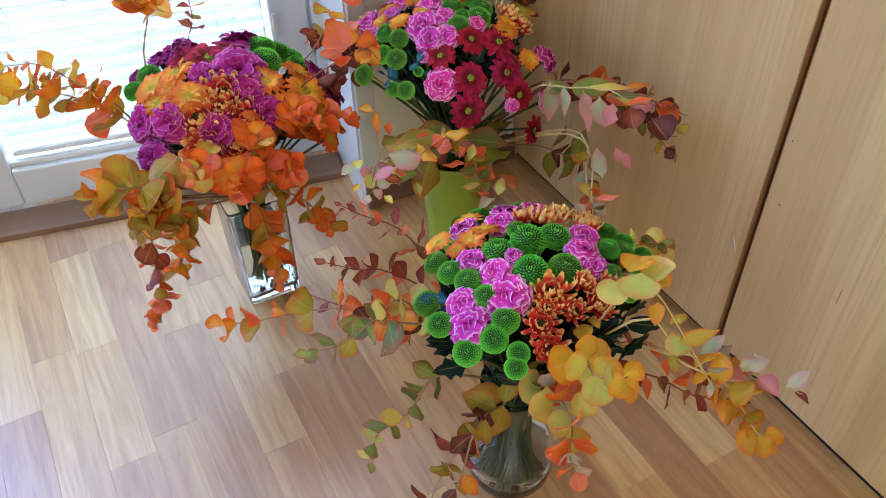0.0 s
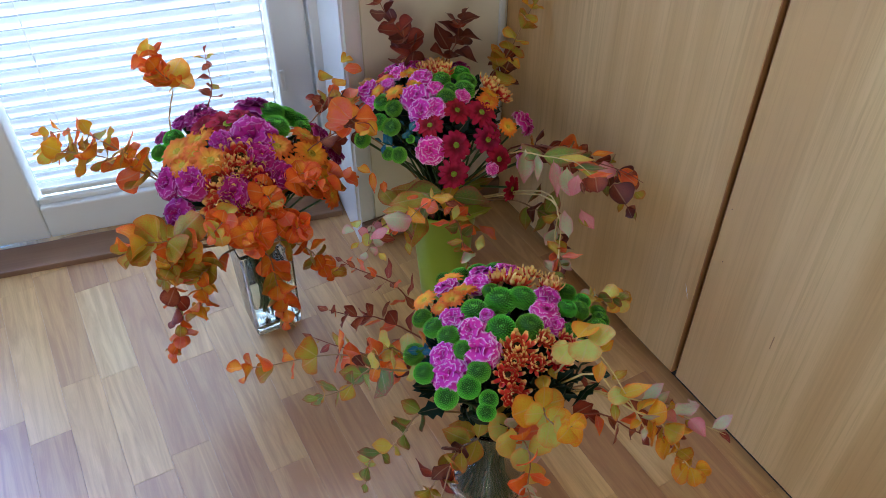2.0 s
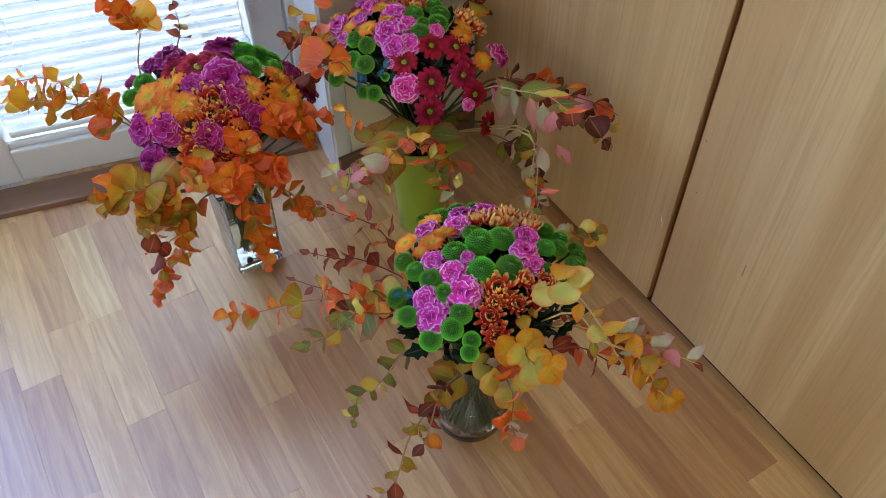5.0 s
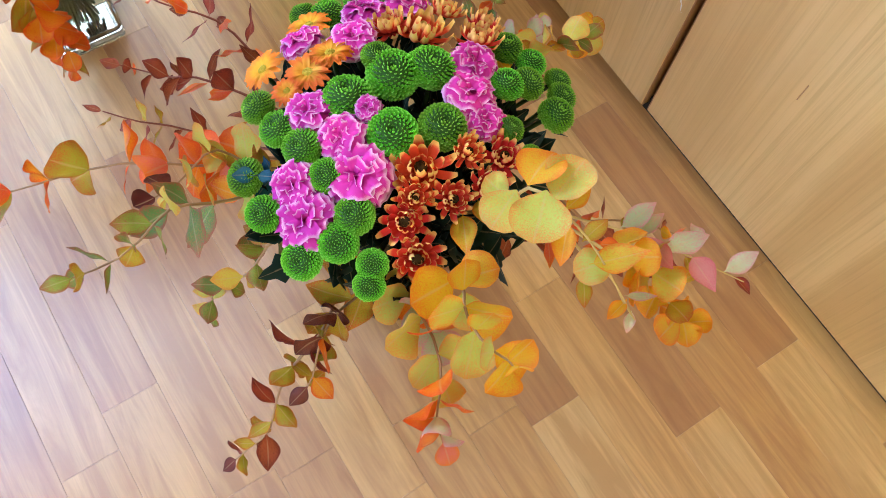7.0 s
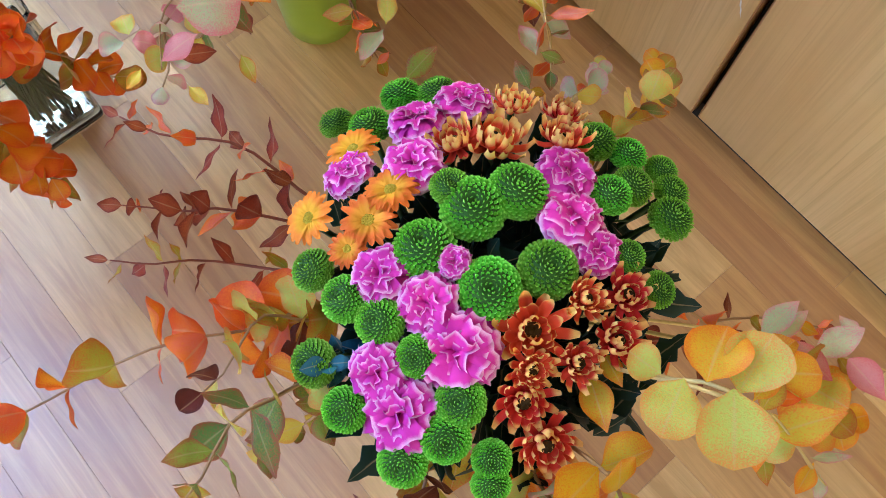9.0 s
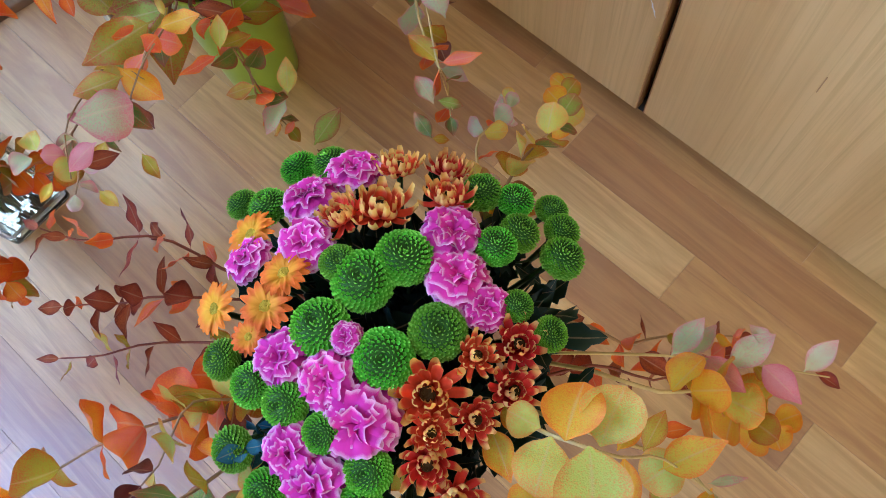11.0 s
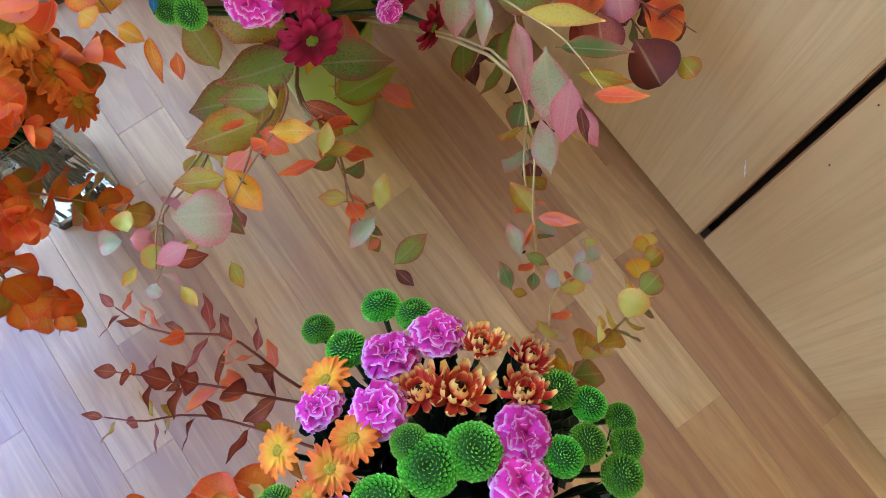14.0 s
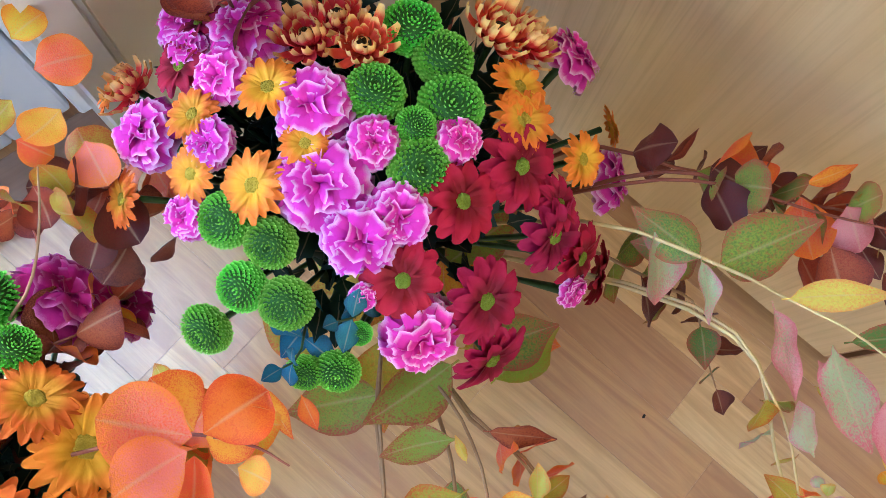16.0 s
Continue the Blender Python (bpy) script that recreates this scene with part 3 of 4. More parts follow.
prism("window_reveal", [(0.907, 1.098), (0.945, 1.098), (0.962, 1.40), (0.948, 1.40)], -0.008, 2.35, M_WHITE, "white painted reveal of the balcony door", "reveal")
box("wall_north_left", (-2.4, WALL_Y, -0.01), (-2.0, 2.0, 2.5), M_ROOM)
box("wall_north_top", (-2.0, WALL_Y, 2.35), (0.94, 2.0, 2.5), M_ROOM)
box("wall_east", (1.9, -2.7, -0.01), (2.0, 2.0, 2.5), M_ROOM)
box("wall_west", (-2.5, -2.8, -0.01), (-2.4, 2.0, 2.5), M_ROOM)
# unseen south wall, its opening added to go with the fill lamp
box("wall_south_left", (-2.4, -2.8, -0.01), (-2.1, -2.7, 2.5), M_ROOM)
box("wall_south_right", (-0.3, -2.8, -0.01), (2.0, -2.7, 2.5), M_ROOM)
box("wall_south_below", (-2.1, -2.8, -0.01), (-0.3, -2.7, 0.75), M_ROOM)
box("wall_south_above", (-2.1, -2.8, 2.25), (-0.3, -2.7, 2.5), M_ROOM)
box("ceiling", (-2.5, -2.8, 2.5), (2.0, 2.0, 2.6), M_CEILING)
for o in list(bpy.data.objects):
    if o.name.startswith("wall_") and "label" not in o:
        tagged(o, "plain light painted room wall", "wall", kind="structure")
tagged(bpy.data.objects["ceiling"], "plain light painted ceiling", "ceiling", kind="structure")
tagged(box("baseboard", (0.912, WALL_Y - 0.014, 0.0), (DOOR_X, WALL_Y - 0.001, 0.058), M_SKIRT, None, 0.003), "dark brown wooden skirting board on the cream wall", "baseboard", kind="structure")
tagged(box("trim_corner", (1.219, WALL_Y - 0.010, 0.06), (1.229, WALL_Y - 0.001, 2.4), M_WHITE, None, 0.002), "narrow white filler strip between wall and wardrobe", "trim", kind="structure")

# balcony door: frame, sash, glass and threshold; x along the door, y outwards, from its own corner
DOOR_AT = pose(0.485, 1.378, 0, 0, 0, -12.6)
GL_L, GL_R, GL_B, SASH_L, SASH_R = -0.138, 0.368, 0.094, -0.298, 0.436
door = thing("door_1", (0.485, 1.378, 0), "white painted glazed balcony door, closed, behind a blind", "door", kind="structure")


def door_part(name, lo, hi, mat=M_WHITE, bevel=0.004, label=""):
    return box(name, lo, hi, mat, door, bevel, label, DOOR_AT)


door_part("threshold", (-1.9, -0.078, -0.006), (0.456, -0.004, 0.014), M_SILL, 0.003, "dark brown wooden threshold board")
door_part("sash_stile", (SASH_L, 0.0, 0.016), (GL_L, 0.06, 2.2), M_WHITE, 0.005)
door_part("sash_stile", (GL_R, 0.0, 0.016), (SASH_R, 0.06, 2.2), M_WHITE, 0.005)
door_part("sash_rail", (GL_L, 0.001, 0.016), (GL_R, 0.059, GL_B))
door_part("sash_rail", (GL_L, 0.001, 2.08), (GL_R, 0.059, 2.2))
door_part("door_frame", (SASH_R + 0.004, -0.012, 0.015), (0.462, 0.07, 2.26))
door_part("door_frame", (-0.45, 0.002, 0.016), (SASH_L - 0.006, 0.07, 2.26))
door_part("door_frame", (-1.9, -0.008, 2.262), (0.462, 0.07, 2.35))
door_part("seal", (SASH_L - 0.0058, 0.03, 0.016), (SASH_L - 0.0002, 0.05, 2.2), M_BLACK, 0.0)
door_part("glazing_bead", (GL_L, 0.012, GL_B), (GL_R, 0.024, GL_B + 0.012), M_WHITE, 0.003)
pane = door_part("pane", (GL_L - 0.004, 0.048, GL_B - 0.004), (GL_R + 0.004, 0.052, 2.084), M_PANE, 0.0, "clear window pane")
pane.visible_shadow = False
door_part("latch", (0.372, -0.006, 0.28), (0.381, 0.001, 0.325), M_METAL, 0.002, "small steel strike on the sash")
door_part("sash_stile", (-1.9, 0.0, 0.016), (-1.81, 0.06, 2.26))
door_part("sash_rail", (-1.81, 0.0, 0.016), (-0.452, 0.06, 0.10))

# venetian blind in front of the pane
blind = thing("venetian_blind", (0.58, 1.39, 0.1), "white aluminium venetian blind, lowered, slats nearly closed", "blind")


def slat_mesh(width):
    def fn(u, v):
        s = (v - 0.5) * 0.0265
        a = radians(-70)
        arch = -0.0024 * (1 - (2 * v - 1) ** 2)
        return Vector(((u - 0.5) * width, s * math.cos(a) - arch * math.sin(a), s * math.sin(a) + arch * math.cos(a)))
    v, f, u = strip_grid(5, 2, fn)
    return mesh_from("slat", v, f, u)


SLAT = slat_mesh(GL_R - GL_L - 0.014)
for k in range(78):
    place("slat", SLAT, M_SLAT, blind, DOOR_AT @ pose((GL_L + GL_R) / 2 + RNG.uniform(-0.0015, 0.0015), 0.033, 0.124 + 0.0248 * k, RNG.uniform(-4, 4), RNG.uniform(-0.15, 0.15), 0))
box("bottom_rail", (GL_L + 0.008, 0.024, 0.108), (GL_R - 0.008, 0.044, 0.119), M_WHITE, blind, 0.003, "", DOOR_AT)
for x in (GL_L + 0.09, GL_R - 0.09):
    v, f = tube_data([(x, 0.0195, 0.11), (x, 0.0195, 2.08)], [0.0009, 0.0009], 5)
    place("ladder_cord", mesh_from("ladder_cord", v, f), M_WHITE, blind, DOOR_AT)
v, f = tube_data([(GL_R - 0.012, 0.010, 0.25), (GL_R - 0.014, 0.010, 2.08)], [0.0012, 0.0012], 5)
place("pull_cord", mesh_from("pull_cord", v, f), M_WHITE, blind, DOOR_AT)

# balcony outside the door
tagged(box("balcony_floor", (-1.4, 1.46, -0.16), (1.9, 3.4, -0.02), M_CONCRETE), "grey concrete balcony floor", "balcony", kind="structure")
tagged(box("balcony_parapet", (-1.4, 3.4, -0.16), (1.9, 3.5, 0.95), M_CONCRETE), "grey concrete balcony parapet", "parapet", kind="structure")

# wardrobe with two veneered doors and a dark gap between them
wardrobe = thing("wardrobe", (1.5, 0.4, 0), "tall built-in wardrobe with pale maple veneer doors", "wardrobe")
box("carcass", (DOOR_X + 0.024, -1.5, 0.0), (1.88, WALL_Y - 0.002, 2.42), M_BLACK, wardrobe, 0.0, "dark inner carcass")
box("plinth", (DOOR_X + 0.012, -1.5, 0.0), (DOOR_X + 0.0235, WALL_Y - 0.002, 0.030), M_BLACK, wardrobe, 0.0, "black recessed plinth strip")


def wardrobe_door(y0, y1, x):
    d = place("wardrobe_door", box_mesh("wardrobe_door", (x, y0 + 0.0015, 0.018), (x + 0.019, y1 - 0.0015, 2.38), 0.0008), M_VENEER, wardrobe)
    for ya, yb in ((y0, y0 + 0.0014), (y1 - 0.0014, y1)):
        box("edge_band", (x + 0.0006, ya, 0.018), (x + 0.0186, yb, 2.38), M_EDGE, d, 0.0, "reddish brown edge band")
    return d


far_door = wardrobe_door(GAP_Y + 0.003, WALL_Y - 0.004, DOOR_X)
near_door = wardrobe_door(GAP_Y - 0.612, GAP_Y - 0.005, DOOR_X + 0.002)
wardrobe_door(GAP_Y - 1.22, GAP_Y - 0.618, DOOR_X + 0.002)
bm = bmesh.new()
for k in range(7):
    a = k / 6
    for s in (-1, 1):
        bm.verts.new((DOOR_X - 0.0012 - 0.001 * (k % 2), GAP_Y + 0.012 + 0.012 * a + s * 0.0011 * math.sin(3.1 * a + 0.1), 0.196 + 0.026 * a))
bm.verts.ensure_lookup_table()
for k in range(6):
    bm.faces.new((bm.verts[2 * k], bm.verts[2 * k + 1], bm.verts[2 * k + 3], bm.verts[2 * k + 2]))
place("chip", finish(bm, "chip"), M_WHITE, far_door, None, "pale chip in the veneer")
for yy, zz in ((0.4985, 0.403), (0.487, 0.31)):
    box("mark", (DOOR_X + 0.0012, yy - 0.0006, zz - 0.0006), (DOOR_X + 0.0023, yy + 0.0006, zz + 0.0006), M_BLACK, near_door, 0.0, "tiny dark nail mark")
box("scratch", (DOOR_X + 0.0012, 0.366, 0.237), (DOOR_X + 0.0022, 0.3672, 0.262), M_EDGE, near_door, 0.0, "thin dark scratch")

# ---- vases ----
vase = thing("square_vase", (0.680, 1.003, 0), "square clear glass vase with water and cut stems, on the floor", "vase")


def square_vase_mesh():
    rings = [(0.043, 0.0), (0.0435, 0.004), (0.047, 0.195), (0.0475, 0.2), (0.0455, 0.2), (0.0445, 0.195), (0.0405, 0.016), (0.038, 0.012)]
    seg = 32
    verts, faces = [], []
    for r, z in rings:
        for k in range(seg):
            a = 2 * math.pi * (k + 0.5) / seg
            c, s = math.cos(a), math.sin(a)
            p = 0.16
            verts.append((r * math.copysign(abs(c) ** p, c), r * math.copysign(abs(s) ** p, s), z))
    for j in range(len(rings) - 1):
        for k in range(seg):
            faces.append((j * seg + k, j * seg + (k + 1) % seg, (j + 1) * seg + (k + 1) % seg, (j + 1) * seg + k))
    faces.append(tuple(reversed(range(seg))))
    faces.append(tuple(range((len(rings) - 1) * seg, len(rings) * seg)))
    return mesh_from("glass_body", verts, faces, None, False)


place("glass_body", square_vase_mesh(), M_CLEAR, vase, pose(0.680, 1.003, 0.001))
box("water", (0.680 - 0.0395, 1.003 - 0.0395, 0.0185), (0.680 + 0.0395, 1.003 + 0.0395, 0.13), M_WATER, vase, 0.004)

vase = thing("round_vase", (0.838, 0.484, 0), "round clear glass vase with water and stems, on the floor", "vase")
prof = [(0.034, 0.0), (0.046, 0.006), (0.056, 0.03), (0.059, 0.058), (0.055, 0.085), (0.044, 0.112), (0.035, 0.135), (0.033, 0.16), (0.037, 0.19), (0.042, 0.205),
        (0.040, 0.2055), (0.0345, 0.19), (0.0305, 0.16), (0.0325, 0.135), (0.0415, 0.112), (0.0525, 0.085), (0.0565, 0.058), (0.0535, 0.03), (0.043, 0.013), (0.02, 0.011)]
place("glass_body", lathe("glass_body", prof, 48), M_CLEAR, vase, pose(0.838, 0.484, 0.001))
place("water", lathe("water", [(0.02, 0.0125), (0.041, 0.0145), (0.0515, 0.03), (0.0545, 0.058), (0.0505, 0.085), (0.046, 0.098)], 40), M_WATER, vase, pose(0.838, 0.484, 0.001))

vase = thing("lime_vase", (0.996, 0.906, 0), "lime green glazed ceramic vase, tapered, on the floor", "vase")
prof = [(0.041, 0.0), (0.044, 0.003), (0.0455, 0.03), (0.052, 0.12), (0.061, 0.215), (0.063, 0.222), (0.061, 0.225), (0.058, 0.222), (0.049, 0.12), (0.04, 0.012), (0.02, 0.01)]
place("glazed_body", lathe("glazed_body", prof, 48), M_LIME, vase, pose(0.996, 0.906, 0.001))

# ---- bouquets ----
# blooms: degrees round the dome, degrees up it, radius in millimetres
B1 = ((0.827, 0.448, 0.291), 0.19, 0.155)
N1, FT1 = (0.838, 0.484, 0.19), (0.838, 0.484, 0.022)
one = thing("bouquet", FT1, "round bouquet of green, pink and rust blooms in the round vase", "bouquet", "bouquets on the floor")
POMPOM_ONE = [(32, 74, 18), (67, 78, 19), (119, 77, 18), (-146, 86, 18), (-40, 81, 17), (75, 73, 12), (71, 34, 14), (63, 41, 13), (88, 32, 12), (84, 45, 14), (14, 53, 13), (4, 50, 12), (-4, 63, 13), (-6, 56, 13), (-5, 45, 11), (-12, 47, 12), (-19, 51, 14), (-32, 66, 10), (-45, 60, 11), (136, 56, 13), (148, 63, 14), (163, 68, 14), (164, 53, 14), (-179, 54, 13), (-172, 70, 12), (-147, 67, 14), (-147, 60, 14), (-157, 53, 14), (-132, 58, 11), (-132, 53, 11)]
CARN_ONE = [(72, 52, 17), (56, 49, 17), (84, 64, 17), (101, 54, 15), (14, 66, 17), (-4, 73, 18), (-30, 72, 13), (140, 70, 16), (167, 77, 16), (-157, 74, 22), (-180, 63, 16), (-166, 60, 20), (134, 83, 9)]
BI_ONE = [(65, 63, 17), (47, 63, 21), (42, 51, 16), (23, 59, 17), (26, 50, 15), (-103, 78, 21), (-59, 74, 13), (-50, 67, 16), (-70, 66, 16), (-90, 69, 14), (-120, 67, 17), (-115, 59, 18), (-112, 72, 13)]
DAISY_ONE = [(94, 51, 18), (99, 66, 18), (120, 53, 18), (116, 66, 18), (130, 64, 12)]
dome_heads(one, *B1, N1, FT1, (("pompom", POMPOM_ONE), ("carn", CARN_ONE), ("bi", BI_ONE), ("daisy", DAISY_ONE)))
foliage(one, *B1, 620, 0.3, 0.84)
B3 = ((0.99, 0.93, 0.297), 0.18, 0.17)
N3, FT3 = (0.996, 0.906, 0.215), (0.996, 0.906, 0.03)
three = thing("bouquet", FT3, "dome bouquet of crimson, pink and orange blooms in the lime vase", "bouquet", "bouquets on the floor")
POMPOM_THREE = [(4, 72, 17), (-22, 71, 17), (-38, 85, 16), (-51, 72, 18), (-73, 77, 11), (-93, 72, 17), (176, 60, 15), (-165, 61, 14), (-169, 51, 14), (-155, 52, 15), (-173, 38, 15), (-135, 48, 7), (-148, 38, 11), (-141, 39, 13)]
CARN_THREE = [(93, 65, 21), (110, 58, 12), (120, 67, 15), (136, 50, 19), (155, 84, 20), (-154, 74, 23), (-133, 65, 20), (-115, 67, 17), (-68, 69, 12), (-109, 80, 13), (-120, 43, 21), (-21, 24, 21), (-50, 16, 20), (149, 65, 13), (166, 55, 12), (-82, 27, 10), (-133, 55, 7), (100, 50, 18), (70, 47, 16), (40, 42, 18)]
DAISY_THREE = [(127, 77, 18), (136, 63, 17), (157, 60, 16), (176, 68, 20), (-174, 79, 14), (-39, 58, 19), (-51, 58, 20), (-55, 41, 18), (-39, 19, 15), (121, 38, 15), (150, 42, 18)]
BI_THREE = [(75, 77, 20), (24, 81, 19), (49, 75, 17), (-17, 56, 23), (-21, 48, 20), (85, 57, 20), (55, 45, 20), (120, 42, 18)]
CRIM_THREE = [(-66, 56, 26), (-89, 63, 24), (-121, 57, 23), (-101, 45, 27), (-77, 42, 25), (-75, 30, 25), (-106, 30, 26), (117, 58, 19), (100, 57, 16), (-69, 45, 19), (-71, 10, 23)]
dome_heads(three, *B3, N3, FT3, (("pompom", POMPOM_THREE), ("carn", CARN_THREE), ("daisy", DAISY_THREE), ("bi", BI_THREE), ("crim", CRIM_THREE)))
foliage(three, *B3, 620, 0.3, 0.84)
B2 = ((0.668, 0.985, 0.25), 0.19, 0.205)
N2, FT2 = (0.680, 1.003, 0.19), (0.680, 1.003, 0.026)
two = thing("bouquet", FT2, "full bouquet of orange, purple and red blooms in the square vase", "bouquet", "bouquets on the floor")
DEEP_TWO = [(-58, 74, 35), (-122, 76, 19), (-162, 50, 24), (-140, 54, 25), (-70, 52, 21), (-106, 51, 26), (4, 35, 28), (-144, 39, 21), (110, 61, 26), (48, 62, 30), (124, 57, 14), (138, 49, 12), (-71, 64, 22), (-3, 27, 21), (119, 75, 19)]
CRIM_TWO = [(-96, 89, 37), (166, 80, 28), (3, 81, 30), (-82, 52, 20)]
POMPOM_TWO = [(-14, 67, 22), (26, 61, 21), (16, 46, 20), (22, 51, 20), (156, 62, 17), (164, 54, 14), (-3, 51, 14)]
DAISY_TWO = [(-168, 74, 28), (-176, 63, 30), (-128, 66, 29), (-157, 60, 26), (-52, 63, 27), (-56, 49, 29), (-18, 53, 25), (-34, 48, 31), (-42, 36, 26), (-151, 67, 22), (-47, 29, 24)]
BI_TWO = [(-95, 67, 30), (-121, 57, 31), (-91, 54, 28), (-114, 45, 32), (-101, 61, 23), (-117, 42, 25), (-97, 45, 26)]
dome_heads(two, *B2, N2, FT2, (("deep", DEEP_TWO), ("crim", CRIM_TWO), ("pompom", POMPOM_TWO), ("daisy", DAISY_TWO), ("bi", BI_TWO)))
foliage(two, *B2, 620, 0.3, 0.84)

# eucalyptus of the bouquet in the round vase
branch(one, [N1, (0.765, 0.516, 0.325), (0.675, 0.549, 0.352), (0.543, 0.585, 0.380)], 7, 0.031, [L_ORANGE, L_ORANGE, L_CORAL, L_OLIVE], "round", first=0.35)
branch(one, [N1, (0.745, 0.486, 0.358), (0.665, 0.476, 0.408), (0.601, 0.457, 0.430)], 5, 0.032, [L_GREEN, L_PALE, L_OLIVE, L_ORANGE], "oval", first=0.45)
branch(one, [N1, (0.744, 0.469, 0.293), (0.685, 0.493, 0.227), (0.645, 0.497, 0.162)], 5, 0.028, [L_GREEN, L_PALE], "oval", sparse=0.8, first=0.4)
branch(one, [N1, (0.743, 0.408, 0.305), (0.674, 0.371, 0.262), (0.607, 0.358, 0.175)], 6, 0.030, [L_DARKRED, L_OLIVE, L_RED], "oval", sparse=0.8, first=0.4)
branch(one, [N1, (0.792, 0.385, 0.360), (0.766, 0.314, 0.404), (0.742, 0.253, 0.405)], 6, 0.026, [L_CORAL, L_YELLOW, L_PALE, L_ORANGE, L_MINT], "round", first=0.4)
branch(one, [N1, (0.802, 0.374, 0.381), (0.791, 0.311, 0.448), (0.777, 0.260, 0.492)], 4, 0.027, [L_YELLOW, L_GOLD, L_PALE], "round", first=0.5)
FACE = Vector((-0.121, 0.023, 0.992))
spray(one, [N1, (0.843, 0.363, 0.430), (0.843, 0.339, 0.506), (0.854, 0.316, 0.500), (0.873, 0.297, 0.460), (0.883, 0.254, 0.420)], [
    ("round", L_GOLD, (0.842, 0.339, 0.510), (0.867, 0.353, 0.513)),
    ("round", L_PALE, (0.851, 0.326, 0.505), (0.879, 0.336, 0.508)),
    ("round", L_PALE, (0.847, 0.330, 0.515), (0.823, 0.306, 0.513)),
    ("round", L_PALE, (0.841, 0.345, 0.495), (0.815, 0.334, 0.492)),
    ("round", L_PALE, (0.843, 0.352, 0.470), (0.838, 0.370, 0.469)),
    ("oval", L_GOLD, (0.857, 0.315, 0.490), (0.838, 0.295, 0.488)),
    ("oval", L_GOLD, (0.855, 0.319, 0.500), (0.876, 0.321, 0.503)),
    ("oval", L_OLIVE, (0.869, 0.307, 0.460), (0.893, 0.312, 0.463)),
], FACE)
spray(one, [N1, (0.858, 0.340, 0.440), (0.873, 0.307, 0.440), (0.881, 0.283, 0.435), (0.880, 0.267, 0.430), (0.881, 0.254, 0.425)], [
    ("pointed", L_GOLD, (0.868, 0.295, 0.450), (0.903, 0.280, 0.455)),
    ("pointed", L_ORANGE, (0.885, 0.305, 0.440), (0.899, 0.295, 0.442)),
    ("round", L_PALE, (0.882, 0.289, 0.450), (0.858, 0.297, 0.447)),
    ("oval", L_OLIVE, (0.865, 0.293, 0.440), (0.854, 0.275, 0.439)),
    ("long", L_PINK, (0.883, 0.270, 0.430), (0.899, 0.257, 0.432)),
    ("oval", L_GOLD, (0.883, 0.267, 0.430), (0.864, 0.262, 0.428)),
    ("oval", L_MINT, (0.883, 0.260, 0.425), (0.872, 0.250, 0.424)),
    ("pointed", L_GOLD, (0.844, 0.378, 0.420), (0.838, 0.357, 0.420)),
    ("pointed", L_GOLD, (0.830, 0.375, 0.420), (0.815, 0.345, 0.419)),
], FACE)
spray(one, [N1, (0.890, 0.393, 0.330), (0.928, 0.344, 0.350), (0.954, 0.309, 0.357), (0.974, 0.281, 0.355), (0.999, 0.241, 0.353)], [
    ("oval", L_MINT, (0.943, 0.323, 0.360), (0.975, 0.322, 0.364)),
    ("oval", L_MINT, (0.952, 0.314, 0.355), (0.978, 0.316, 0.358)),
    ("oval", L_PINK, (0.955, 0.310, 0.357), (0.957, 0.274, 0.358)),
    ("oval", L_MINT, (0.960, 0.292, 0.357), (0.997, 0.284, 0.362)),
    ("oval", L_MINT, (0.989, 0.279, 0.355), (0.992, 0.299, 0.355)),
    ("pointed", L_PINK, (0.977, 0.279, 0.355), (0.975, 0.244, 0.356)),
    ("pointed", L_OLIVE, (0.976, 0.281, 0.350), (0.971, 0.265, 0.350)),
    ("oval", L_MINT, (0.991, 0.255, 0.353), (1.020, 0.251, 0.357)),
    ("oval", L_RED, (0.997, 0.249, 0.350), (0.999, 0.231, 0.351)),
    ("pointed", L_RED, (0.933, 0.340, 0.345), (0.937, 0.313, 0.346)),
    ("pointed", L_RED, (0.943, 0.322, 0.345), (0.935, 0.295, 0.345)),
], FACE)
branch(one, [N1, (0.903, 0.473, 0.314), (0.988, 0.479, 0.357), (1.092, 0.519, 0.280)], 9, 0.022, [L_PALE, L_GREEN, L_YELLOW, L_OLIVE], "round", first=0.4)
branch(one, [N1, (0.882, 0.395, 0.293), (0.930, 0.333, 0.305), (0.979, 0.293, 0.294)], 6, 0.028, [L_RED, L_CORAL, L_RED], "pointed", M_TWIG_RED, first=0.4, sparse=0.6)
branch(one, [N1, (0.806, 0.576, 0.302), (0.768, 0.642, 0.356), (0.724, 0.695, 0.372)], 5, 0.028, [L_RED, L_RED, L_CORAL], "long", M_TWIG_RED, first=0.5, sparse=0.9)
branch(one, [N1, (0.796, 0.567, 0.281), (0.742, 0.627, 0.313), (0.689, 0.674, 0.312)], 5, 0.028, [L_RED, L_CORAL, L_RED], "oval", M_TWIG_RED, first=0.5, sparse=0.9)
branch(one, [N1, (0.775, 0.548, 0.270), (0.717, 0.620, 0.258), (0.653, 0.661, 0.291)], 5, 0.028, [L_RED, L_RED, L_OLIVE], "long", M_TWIG_RED, first=0.5, sparse=0.85)
branch(one, [N1, (0.783, 0.418, 0.283), (0.723, 0.378, 0.327), (0.682, 0.363, 0.240)], 5, 0.030, [L_OLIVE, L_ORANGE, L_DARKRED], "oval", first=0.35, sparse=0.8)
branch(one, [N1, (0.774, 0.497, 0.314), (0.726, 0.526, 0.358), (0.666, 0.517, 0.380)], 4, 0.027, [L_DARKRED, L_OLIVE, L_PALE], "round", first=0.5, sparse=0.8)

